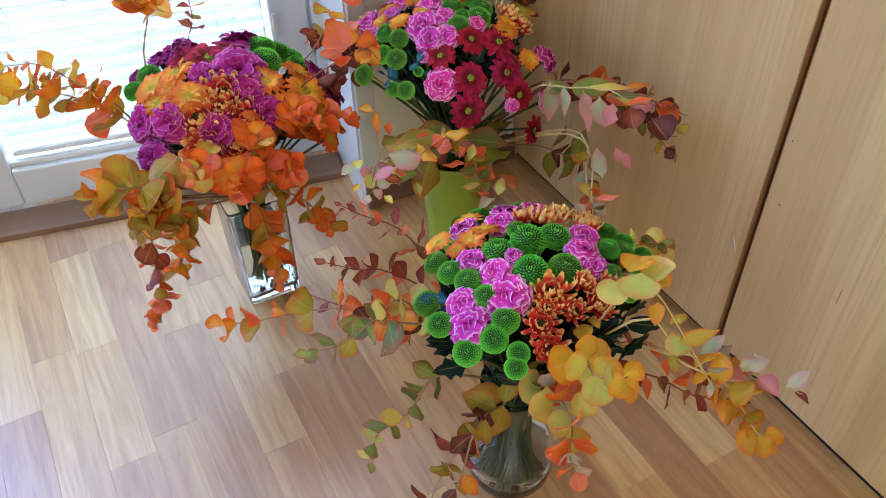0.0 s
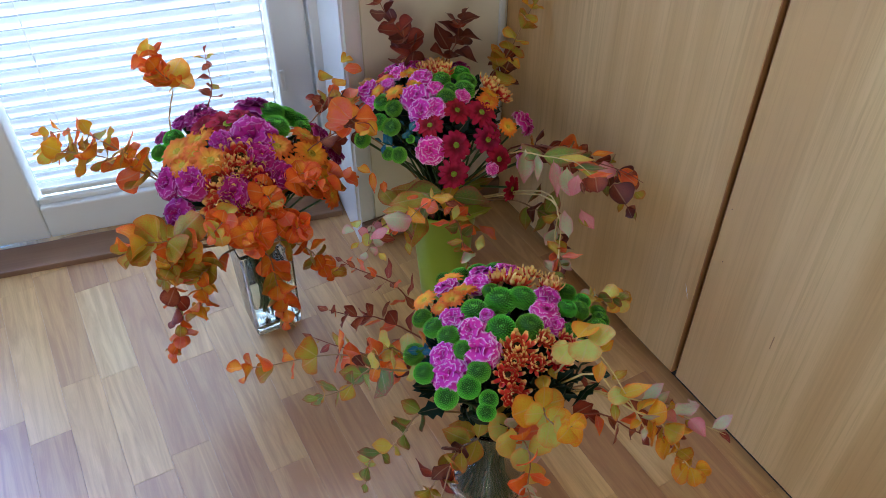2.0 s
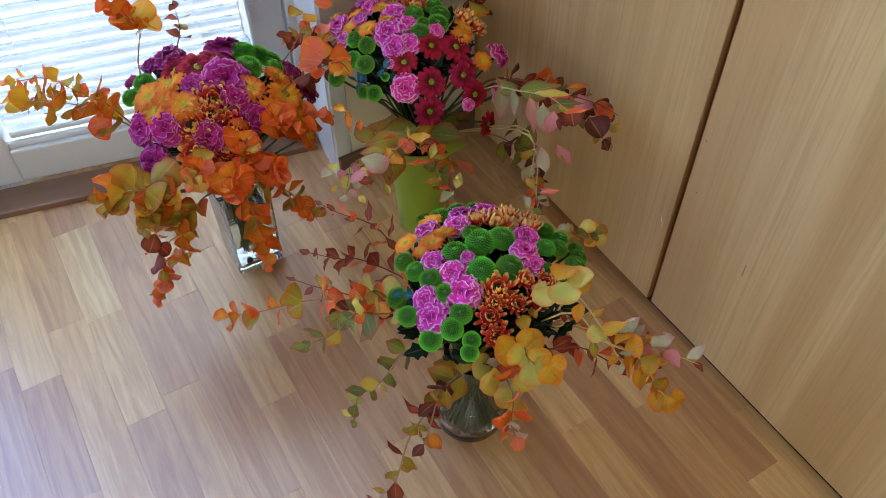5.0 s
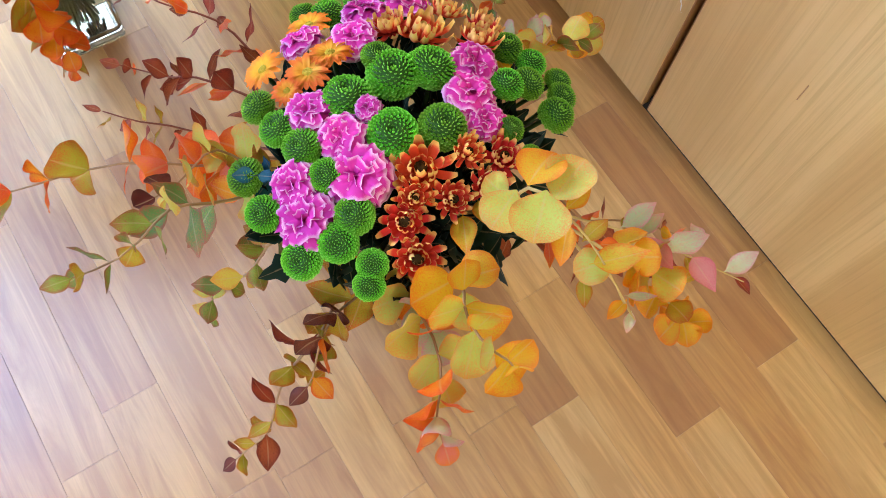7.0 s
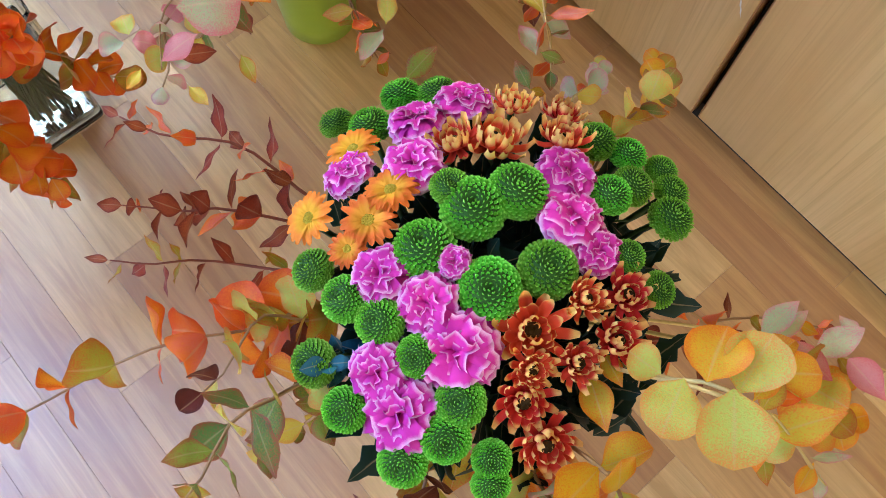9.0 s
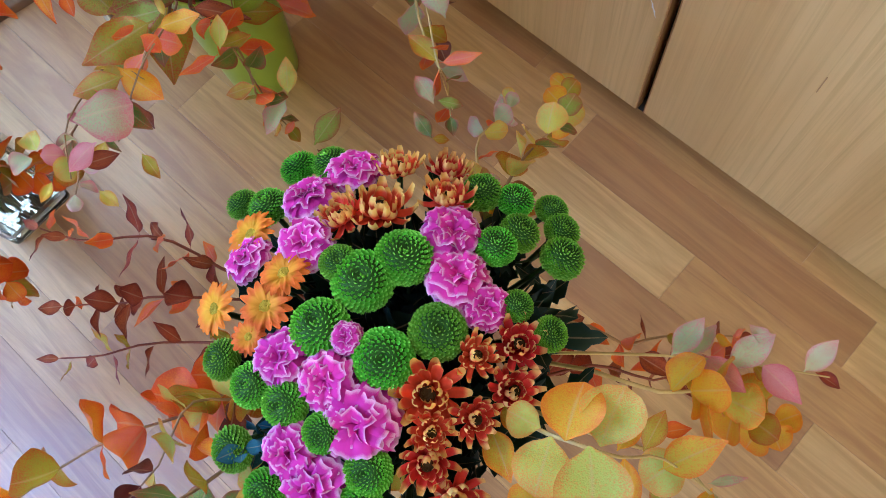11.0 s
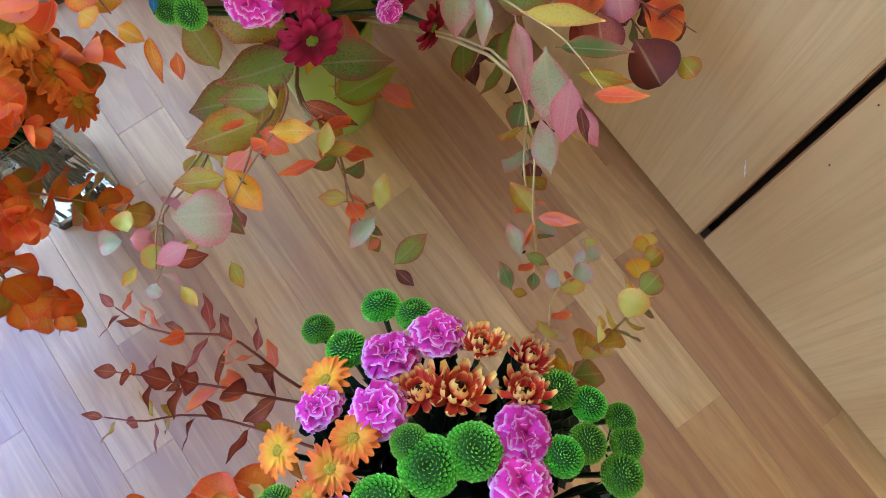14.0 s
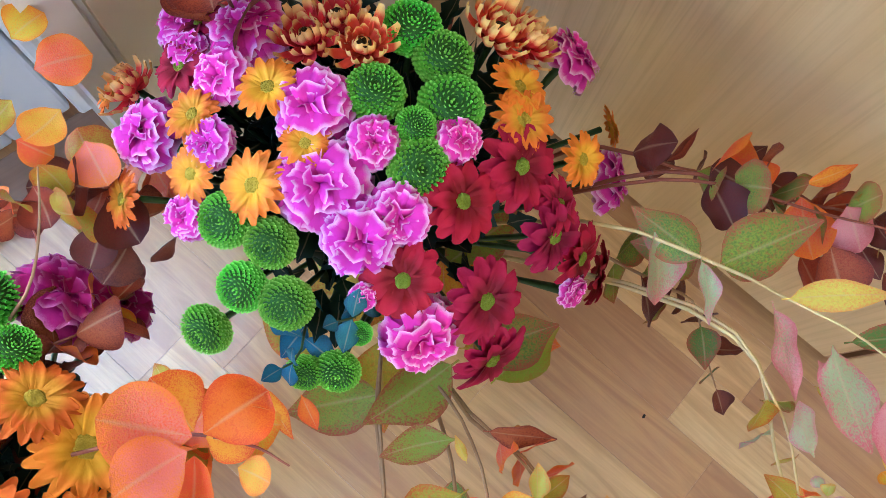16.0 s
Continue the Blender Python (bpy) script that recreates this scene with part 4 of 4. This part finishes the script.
# eucalyptus of the bouquet in the lime vase
branch(three, [N3, (0.993, 0.986, 0.383), (0.989, 1.017, 0.467), (0.950, 1.024, 0.563)], 6, 0.036, [L_DARKRED, L_RED], "round", M_TWIG_RED, first=0.5)
branch(three, [N3, (1.043, 0.985, 0.361), (1.073, 1.015, 0.448), (1.099, 1.023, 0.486)], 4, 0.048, [L_DARKRED, L_DARKRED, L_RED], "pointed", M_TWIG_RED, first=0.6)
branch(three, [N3, (1.092, 0.954, 0.361), (1.142, 0.965, 0.426), (1.207, 0.974, 0.508)], 5, 0.034, [L_OLIVE, L_YELLOW], "round", first=0.65)
branch(three, [N3, (1.091, 0.944, 0.350), (1.152, 0.971, 0.394), (1.172, 0.999, 0.415)], 4, 0.040, [L_DARKRED, L_RED], "oval", M_TWIG_RED, first=0.5)
branch(three, [N3, (0.913, 0.970, 0.329), (0.875, 1.019, 0.383), (0.830, 1.029, 0.411)], 6, 0.032, [L_RED, L_CORAL, L_OLIVE, L_DARKRED], "round", first=0.45)
branch(three, [N3, (1.058, 0.799, 0.276), (1.087, 0.718, 0.288), (1.065, 0.650, 0.256)], 5, 0.040, [L_DARKRED, L_GREEN], "pointed", first=0.5, sparse=0.8)

# eucalyptus of the bouquet in the square vase
branch(two, [N2, (0.560, 1.000, 0.352), (0.490, 1.029, 0.420), (0.412, 1.071, 0.425)], 7, 0.038, [L_YELLOW, L_ORANGE, L_OLIVE], "round", first=0.45)
branch(two, [N2, (0.550, 0.999, 0.375), (0.500, 1.037, 0.440), (0.420, 1.057, 0.470)], 6, 0.030, [L_ORANGE, L_OLIVE, L_YELLOW], "oval", first=0.5, sparse=0.85)
branch(two, [N2, (0.597, 1.026, 0.406), (0.610, 1.052, 0.490), (0.592, 1.055, 0.550)], 5, 0.038, [L_YELLOW, L_ORANGE], "round", first=0.68)
branch(two, [N2, (0.657, 1.044, 0.406), (0.678, 1.069, 0.515)], 3, 0.026, [L_RED, L_OLIVE], "oval", M_TWIG_RED, first=0.75)
branch(two, [N2, (0.544, 0.901, 0.332), (0.530, 0.866, 0.311), (0.505, 0.855, 0.215), (0.488, 0.848, 0.148)], 11, 0.025, [L_ORANGE, L_OLIVE, L_CORAL, L_RED], "round", first=0.35, droop=0.3)
branch(two, [N2, (0.564, 0.891, 0.321), (0.514, 0.860, 0.371), (0.469, 0.867, 0.371)], 5, 0.042, [L_OLIVE, L_YELLOW, L_ORANGE], "round", first=0.45)
branch(two, [N2, (0.633, 0.859, 0.332), (0.640, 0.796, 0.387), (0.626, 0.767, 0.388)], 7, 0.028, [L_CORAL, L_ORANGE, L_ORANGE], "round", first=0.4)
branch(two, [N2, (0.673, 0.868, 0.321), (0.692, 0.816, 0.365), (0.701, 0.785, 0.376)], 7, 0.028, [L_ORANGE, L_CORAL], "round", first=0.4)
branch(two, [N2, (0.652, 0.849, 0.299), (0.653, 0.785, 0.289), (0.650, 0.778, 0.213)], 6, 0.030, [L_ORANGE, L_OLIVE, L_ORANGE], "round", first=0.45, droop=0.3)
branch(two, [N2, (0.714, 0.926, 0.331), (0.773, 0.893, 0.364), (0.812, 0.892, 0.353)], 6, 0.034, [L_ORANGE, L_OLIVE, L_CORAL], "round", first=0.4)
branch(two, [N2, (0.714, 0.965, 0.341), (0.784, 0.972, 0.373), (0.834, 0.976, 0.362)], 5, 0.032, [L_RED, L_CORAL, L_DARKRED], "round", M_TWIG_RED, first=0.45)
branch(two, [N2, (0.593, 0.871, 0.299), (0.553, 0.822, 0.311), (0.532, 0.804, 0.268)], 6, 0.030, [L_OLIVE, L_YELLOW, L_ORANGE], "round", first=0.4)
branch(two, [N2, (0.683, 0.879, 0.288), (0.721, 0.838, 0.277), (0.751, 0.820, 0.234)], 5, 0.030, [L_OLIVE, L_ORANGE], "round", first=0.4)

branch(two, [N2, (0.61, 0.88, 0.34), (0.60, 0.83, 0.40), (0.585, 0.80, 0.40)], 5, 0.026, [L_ORANGE, L_CORAL, L_YELLOW], "round", first=0.55)
branch(two, [N2, (0.70, 0.90, 0.36), (0.73, 0.86, 0.41), (0.745, 0.83, 0.41)], 5, 0.026, [L_ORANGE, L_CORAL], "round", first=0.5)
branch(two, [N2, (0.66, 0.89, 0.36), (0.675, 0.83, 0.41), (0.67, 0.81, 0.40)], 5, 0.026, [L_ORANGE, L_ORANGE, L_OLIVE], "round", first=0.5)
branch(two, [N2, (0.56, 0.88, 0.32), (0.53, 0.84, 0.35), (0.50, 0.82, 0.33)], 5, 0.028, [L_OLIVE, L_ORANGE, L_YELLOW], "round", first=0.45)

branch(one, [N1, (0.76, 0.47, 0.36), (0.728, 0.47, 0.42)], 2, 0.022, [L_TEAL], "oval", M_STEM, first=0.7)
branch(three, [N3, (0.91, 0.88, 0.36), (0.872, 0.866, 0.415)], 2, 0.024, [L_TEAL], "oval", M_STEM, first=0.7)
branch(three, [N3, (0.93, 0.87, 0.38), (0.906, 0.855, 0.436)], 1, 0.022, [L_TEAL], "oval", M_STEM, first=0.8)
branch(one, [N1, (0.90, 0.45, 0.33), (0.945, 0.425, 0.385)], 2, 0.032, [M_DARK], "cut", M_STEM, first=0.6)

# long leafy branches that reach over the floor
UP = Vector((-0.15, -0.20, 0.97))
spray(three, [N3, (1.05, 0.8, 0.37), (1.068, 0.725, 0.41), (1.07, 0.69, 0.428), (1.072, 0.65, 0.445), (1.065, 0.6, 0.455)], [
    ("pointed", L_GREEN, (1.064, 0.727, 0.41), (1.127, 0.696, 0.405)),
    ("pointed", L_GREEN, (1.068, 0.73, 0.4), (1.072, 0.782, 0.39)),
    ("oval", L_GREEN, (1.073, 0.733, 0.385), (1.061, 0.768, 0.37)),
    ("oval", L_PINK, (1.063, 0.659, 0.435), (1.031, 0.612, 0.42)),
    ("oval", L_PINK, (1.058, 0.627, 0.445), (1.03, 0.597, 0.43)),
    ("long", L_PINK, (1.065, 0.694, 0.425), (1.039, 0.644, 0.4)),
    ("long", L_MINT, (1.065, 0.736, 0.41), (1.049, 0.698, 0.39)),
    ("oval", L_PINK, (1.063, 0.763, 0.4), (1.042, 0.724, 0.37)),
    ("long", L_PALE, (1.067, 0.692, 0.43), (1.109, 0.652, 0.44)),
    ("long", L_GREEN, (1.068, 0.655, 0.435), (1.107, 0.62, 0.44)),
    ("long", L_OLIVE, (1.06, 0.627, 0.45), (1.086, 0.598, 0.455)),
    ("long", L_CORAL, (1.057, 0.609, 0.455), (1.082, 0.58, 0.46)),
    ("long", L_DARKRED, (1.05, 0.608, 0.45), (1.037, 0.588, 0.44)),
], UP, M_TWIG_PALE)
spray(three, [N3, (1.06, 0.72, 0.35), (1.045, 0.64, 0.36), (1.01, 0.589, 0.347), (0.99, 0.555, 0.335)], [
    ("oval", L_MINT, (1.036, 0.602, 0.355), (1.052, 0.64, 0.365)),
    ("oval", L_OLIVE, (1.009, 0.585, 0.345), (1.012, 0.617, 0.35)),
    ("long", L_CORAL, (1.009, 0.585, 0.345), (1.034, 0.559, 0.35)),
    ("oval", L_PINK, (0.983, 0.567, 0.34), (0.993, 0.594, 0.345)),
    ("oval", L_GREEN, (0.987, 0.567, 0.34), (0.998, 0.551, 0.335)),
    ("oval", L_GREEN, (0.963, 0.551, 0.335), (0.968, 0.574, 0.34)),
    ("oval", L_OLIVE, (0.963, 0.551, 0.335), (0.973, 0.541, 0.33)),
    ("long", L_OLIVE, (1.069, 0.628, 0.36), (1.075, 0.604, 0.355)),
    ("oval", L_PINK, (1.081, 0.637, 0.365), (1.076, 0.6, 0.35)),
], UP, M_TWIG_PALE)
spray(three, [N3, (1.08, 0.8, 0.37), (1.12, 0.75, 0.385), (1.14, 0.7, 0.392), (1.165, 0.65, 0.395), (1.18, 0.62, 0.388)], [
    ("round", L_CORAL, (1.144, 0.709, 0.39), (1.119, 0.681, 0.38)),
    ("round", L_PINK, (1.155, 0.686, 0.395), (1.145, 0.658, 0.385)),
    ("long", L_ORANGE, (1.151, 0.713, 0.39), (1.18, 0.693, 0.4)),
    ("round", L_DARKRED, (1.13, 0.737, 0.385), (1.125, 0.761, 0.38)),
    ("round", L_ORANGE, (1.136, 0.726, 0.385), (1.142, 0.743, 0.39)),
    ("round", L_RED, (1.134, 0.677, 0.385), (1.119, 0.649, 0.37)),
    ("round", L_CORAL, (1.162, 0.66, 0.39), (1.179, 0.628, 0.385)),
    ("round", L_DARKRED, (1.142, 0.643, 0.385), (1.142, 0.606, 0.37)),
    ("round", L_RED, (1.122, 0.685, 0.375), (1.113, 0.66, 0.365)),
    ("round", L_OLIVE, (1.159, 0.612, 0.385), (1.16, 0.594, 0.38)),
    ("round", L_DARKRED, (1.145, 0.727, 0.38), (1.153, 0.709, 0.37)),
    ("oval", L_OLIVE, (1.165, 0.684, 0.39), (1.172, 0.676, 0.395)),
], UP, M_TWIG_RED)
spray(three, [N3, (0.93, 0.82, 0.32), (0.914, 0.776, 0.35), (0.89, 0.74, 0.385), (0.85, 0.715, 0.4), (0.805, 0.685, 0.4)], [
    ("pointed", L_GREEN, (0.941, 0.8, 0.34), (0.872, 0.817, 0.335)),
    ("pointed", L_GREEN, (0.947, 0.795, 0.33), (1.007, 0.772, 0.31)),
    ("pointed", L_LIME, (0.948, 0.774, 0.3), (1.007, 0.77, 0.29)),
    ("pointed", L_OLIVE, (0.886, 0.75, 0.385), (0.826, 0.766, 0.385)),
    ("oval", L_GREEN, (0.903, 0.771, 0.36), (0.87, 0.802, 0.35)),
    ("long", L_RED, (0.917, 0.762, 0.355), (0.944, 0.722, 0.35)),
    ("oval", L_YELLOW, (0.882, 0.735, 0.395), (0.91, 0.716, 0.4)),
    ("oval", L_OLIVE, (0.84, 0.721, 0.4), (0.804, 0.737, 0.4)),
    ("oval", L_GOLD, (0.842, 0.729, 0.4), (0.846, 0.688, 0.39)),
    ("round", L_PINK, (0.795, 0.714, 0.41), (0.831, 0.695, 0.41)),
    ("oval", L_PINK, (0.795, 0.693, 0.405), (0.765, 0.7, 0.4)),
    ("oval", L_GREEN, (0.824, 0.714, 0.4), (0.824, 0.682, 0.39)),
    ("oval", L_RED, (0.777, 0.695, 0.395), (0.799, 0.682, 0.395)),
], UP, M_TWIG)
spray(three, [N3, (0.93, 0.8, 0.31), (0.92, 0.735, 0.345), (0.91, 0.69, 0.335), (0.9, 0.655, 0.315)], [
    ("oval", L_PALE, (0.906, 0.712, 0.36), (0.924, 0.73, 0.365)),
    ("oval", L_OLIVE, (0.907, 0.714, 0.36), (0.931, 0.705, 0.355)),
    ("long", L_CORAL, (0.902, 0.71, 0.36), (0.871, 0.721, 0.355)),
    ("oval", L_OLIVE, (0.905, 0.679, 0.345), (0.884, 0.695, 0.34)),
    ("oval", L_MINT, (0.914, 0.658, 0.335), (0.884, 0.648, 0.33)),
    ("oval", L_PALE, (0.918, 0.66, 0.335), (0.939, 0.681, 0.34)),
    ("oval", L_GREEN, (0.904, 0.622, 0.32), (0.939, 0.627, 0.325)),
    ("oval", L_CORAL, (0.907, 0.643, 0.33), (0.895, 0.642, 0.325)),
    ("oval", L_DARKRED, (0.904, 0.62, 0.315), (0.908, 0.601, 0.31)),
    ("long", L_PALE, (0.896, 0.758, 0.37), (0.904, 0.776, 0.375)),
], UP, M_TWIG)
spray(three, [N3, (0.9, 0.83, 0.31), (0.84, 0.77, 0.36), (0.79, 0.735, 0.385), (0.765, 0.7, 0.385)], [
    ("round", L_PALE, (0.763, 0.732, 0.39), (0.768, 0.747, 0.39)),
    ("round", L_MINT, (0.757, 0.729, 0.39), (0.741, 0.735, 0.388)),
    ("round", L_PINK, (0.762, 0.727, 0.39), (0.774, 0.717, 0.388)),
    ("oval", L_YELLOW, (0.755, 0.709, 0.385), (0.74, 0.704, 0.38)),
    ("oval", L_PALE, (0.772, 0.682, 0.38), (0.773, 0.663, 0.375)),
    ("oval", L_OLIVE, (0.81, 0.673, 0.39), (0.807, 0.653, 0.385)),
    ("oval", L_GOLD, (0.835, 0.897, 0.36), (0.849, 0.87, 0.36)),
    ("long", L_ORANGE, (0.852, 0.877, 0.36), (0.837, 0.841, 0.35)),
    ("oval", L_ORANGE, (0.862, 0.857, 0.35), (0.853, 0.836, 0.345)),
], UP, M_TWIG)
spray(two, [N2, (0.75, 0.93, 0.38), (0.81, 0.88, 0.45), (0.835, 0.845, 0.475), (0.84, 0.825, 0.47)], [
    ("round", L_CORAL, (0.822, 0.865, 0.475), (0.801, 0.899, 0.485)),
    ("round", L_CORAL, (0.816, 0.862, 0.475), (0.784, 0.874, 0.48)),
    ("round", L_CORAL, (0.809, 0.867, 0.47), (0.781, 0.862, 0.465)),
    ("round", L_ORANGE, (0.824, 0.866, 0.475), (0.828, 0.896, 0.475)),
    ("round", L_ORANGE, (0.826, 0.862, 0.475), (0.858, 0.856, 0.47)),
    ("round", L_ORANGE, (0.825, 0.861, 0.47), (0.836, 0.843, 0.46)),
    ("round", L_CORAL, (0.815, 0.86, 0.465), (0.799, 0.844, 0.455)),
    ("round", L_GOLD, (0.824, 0.842, 0.465), (0.831, 0.826, 0.465)),
    ("round", L_GOLD, (0.836, 0.862, 0.46), (0.849, 0.84, 0.455)),
    ("oval", L_OLIVE, (0.828, 0.89, 0.46), (0.831, 0.908, 0.455)),
], UP, M_TWIG_RED)
spray(two, [N2, (0.76, 1.0, 0.36), (0.81, 1.0, 0.40), (0.84, 1.01, 0.425), (0.86, 1.03, 0.43)], [
    ("round", L_CORAL, (0.896, 1.072, 0.43), (0.923, 1.058, 0.435)),
    ("round", L_YELLOW, (0.9, 1.094, 0.43), (0.922, 1.093, 0.435)),
    ("round", L_GOLD, (0.89, 1.051, 0.42), (0.865, 1.049, 0.415)),
    ("round", L_CORAL, (0.886, 1.028, 0.42), (0.876, 1.004, 0.41)),
    ("round", L_DARKRED, (0.872, 1.006, 0.4), (0.867, 0.976, 0.39)),
    ("round", L_DARKRED, (0.858, 1.001, 0.39), (0.837, 0.99, 0.38)),
    ("round", L_DARKRED, (0.861, 0.986, 0.38), (0.835, 0.981, 0.37)),
    ("oval", L_GOLD, (0.829, 0.971, 0.37), (0.824, 0.951, 0.36)),
    ("round", L_RED, (0.85, 1.035, 0.41), (0.843, 1.013, 0.4)),
    ("round", L_OLIVE, (0.876, 1.074, 0.42), (0.85, 1.071, 0.415)),
    ("round", L_CORAL, (0.862, 1.058, 0.415), (0.868, 1.039, 0.41)),
], UP, M_TWIG)
spray(three, [N3, (0.985, 0.85, 0.27), (0.97, 0.81, 0.285), (0.955, 0.79, 0.27)], [
    ("pointed", L_OLIVE, (0.958, 0.855, 0.29), (0.899, 0.921, 0.28)),
    ("pointed", L_GREEN, (0.986, 0.852, 0.29), (1.056, 0.835, 0.29)),
    ("oval", L_YELLOW, (0.943, 0.811, 0.29), (0.991, 0.851, 0.31)),
    ("pointed", L_CORAL, (0.979, 0.805, 0.28), (1.001, 0.839, 0.3)),
    ("pointed", L_GREEN, (0.9, 0.822, 0.27), (0.838, 0.874, 0.26)),
    ("pointed", L_OLIVE, (0.927, 0.855, 0.27), (0.875, 0.805, 0.24)),
    ("oval", L_RED, (0.944, 0.884, 0.28), (0.938, 0.842, 0.25)),
    ("pointed", L_OLIVE, (0.957, 0.806, 0.26), (0.993, 0.772, 0.25)),
    ("oval", L_CORAL, (0.994, 0.781, 0.26), (1.008, 0.751, 0.24)),
    ("oval", L_OLIVE, (0.885, 0.865, 0.28), (0.887, 0.93, 0.29)),
], UP, M_TWIG)
branch(three, [N3, (0.93, 0.80, 0.31), (0.92, 0.735, 0.342), (0.91, 0.69, 0.332), (0.90, 0.655, 0.312)], 5, 0.026, [L_OLIVE, L_PALE, L_CORAL, L_GREEN], "oval", first=0.45, sparse=0.8)
branch(three, [N3, (0.925, 0.815, 0.315), (0.89, 0.76, 0.36), (0.845, 0.725, 0.385), (0.80, 0.70, 0.385)], 5, 0.027, [L_OLIVE, L_CORAL, L_RED, L_GREEN], "oval", first=0.45, sparse=0.7)
branch(three, [N3, (0.90, 0.83, 0.305), (0.835, 0.77, 0.35), (0.785, 0.73, 0.375), (0.76, 0.695, 0.375)], 4, 0.020, [L_MINT, L_PINK, L_PALE], "round", first=0.5, sparse=0.8)
branch(three, [N3, (1.06, 0.72, 0.345), (1.04, 0.64, 0.352), (1.01, 0.589, 0.342), (0.985, 0.55, 0.33)], 5, 0.024, [L_GREEN, L_MINT, L_OLIVE, L_CORAL], "oval", M_TWIG_PALE, first=0.5, sparse=0.7)
branch(three, [N3, (1.085, 0.80, 0.365), (1.125, 0.75, 0.378), (1.15, 0.70, 0.382), (1.175, 0.64, 0.375)], 5, 0.030, [L_RED, L_GREEN, L_DARKRED, L_CORAL], "round", M_TWIG_RED, first=0.45, sparse=0.75)
branch(one, [N1, (0.91, 0.40, 0.31), (0.945, 0.345, 0.335), (0.985, 0.30, 0.34)], 6, 0.020, [L_RED, L_CORAL, L_OLIVE, L_GOLD], "pointed", first=0.4, sparse=0.7)
branch(one, [N1, (0.90, 0.36, 0.36), (0.93, 0.30, 0.36), (0.955, 0.26, 0.33), (0.965, 0.235, 0.30)], 6, 0.026, [L_YELLOW, L_GOLD, L_OLIVE], "round", M_TWIG_PALE, first=0.45, sparse=0.85)
branch(one, [N1, (0.93, 0.50, 0.30), (1.00, 0.53, 0.31), (1.05, 0.55, 0.27)], 5, 0.018, [L_MINT, L_PALE, L_CORAL], "round", M_TWIG_PALE, first=0.5, sparse=0.85)
branch(three, [N3, (1.08, 0.84, 0.34), (1.13, 0.77, 0.365), (1.165, 0.70, 0.35), (1.19, 0.64, 0.315)], 7, 0.034, [L_GREEN, L_DARKRED, L_RED, L_OLIVE], "oval", M_TWIG_RED, first=0.4, sparse=0.9)

# ---- floor strips ----
PINNED = {0: 0.520, 6: 0.257, 8: 0.160, 9: 0.600, 10: 0.172, 11: 0.268, -1: 0.785, -2: 1.24}
PALE_BELOW = (6, 8, 9, 10, -2)
STRIP_MESHES = {}


def strip_mesh(length):
    key = round(length, 3)
    if key not in STRIP_MESHES:
        h, w, e = key / 2 - 0.00008, STRIP / 2 - 0.00008, 0.0003
        verts = [(-w, -h, -0.009), (w, -h, -0.009), (w, h, -0.009), (-w, h, -0.009), (-w, -h, -e), (w, -h, -e), (w, h, -e), (-w, h, -e),
                 (-w + e, -h + e, 0), (w - e, -h + e, 0), (w - e, h - e, 0), (-w + e, h - e, 0)]
        faces = [(0, 1, 5, 4), (1, 2, 6, 5), (2, 3, 7, 6), (3, 0, 4, 7), (4, 5, 9, 8), (5, 6, 10, 9), (6, 7, 11, 10), (7, 4, 8, 11), (8, 9, 10, 11)]
        STRIP_MESHES[key] = mesh_from("plank", verts, faces, None, False)
    return STRIP_MESHES[key]


LENGTHS = (0.24, 0.31, 0.38, 0.45)
for k in range(-20, 12):
    x = X0 + STRIP * (k + 0.5)
    y = PINNED.get(k, RNG.uniform(0.2, 0.6))
    cuts = [y]
    while cuts[-1] < 1.42:
        cuts.append(cuts[-1] + RNG.choice(LENGTHS))
    while cuts[0] > -0.75:
        cuts.insert(0, cuts[0] - RNG.choice(LENGTHS))
    for a, b in zip(cuts, cuts[1:]):
        b2 = min(b, 1.42)
        if b2 - a < 0.02:
            continue
        plank = place("plank", strip_mesh(b2 - a), M_PLANK, floor, Matrix.Translation((x, (a + b2) / 2, 0)))
        tint = RNG.uniform(0.2, 0.85)
        if k in PALE_BELOW and abs(b - y) < 0.001:
            tint = 0.92
        elif k in PALE_BELOW and abs(a - y) < 0.001:
            tint = 0.15
        plank.color = (tint, tint, tint, 1)
spot = []
for k in range(9):
    a = 2 * math.pi * k / 9
    spot.append((1.066 + 0.0028 * math.cos(a) * RNG.uniform(0.6, 1.1), 0.621 + 0.0019 * math.sin(a) * RNG.uniform(0.6, 1.1), 0.0007))
place("speck", mesh_from("speck", spot + [(1.066, 0.621, 0.0013)], [(k, (k + 1) % 9, 9) for k in range(9)]), M_BLACK, floor, None, "small dark speck of dirt")
outer = box("plank_field", (-2.4, -2.7, -0.009), (1.26, -1.21, -0.001), M_PLANK, floor)
tagged(outer, "laminate strips away from the window", kind="stuff")
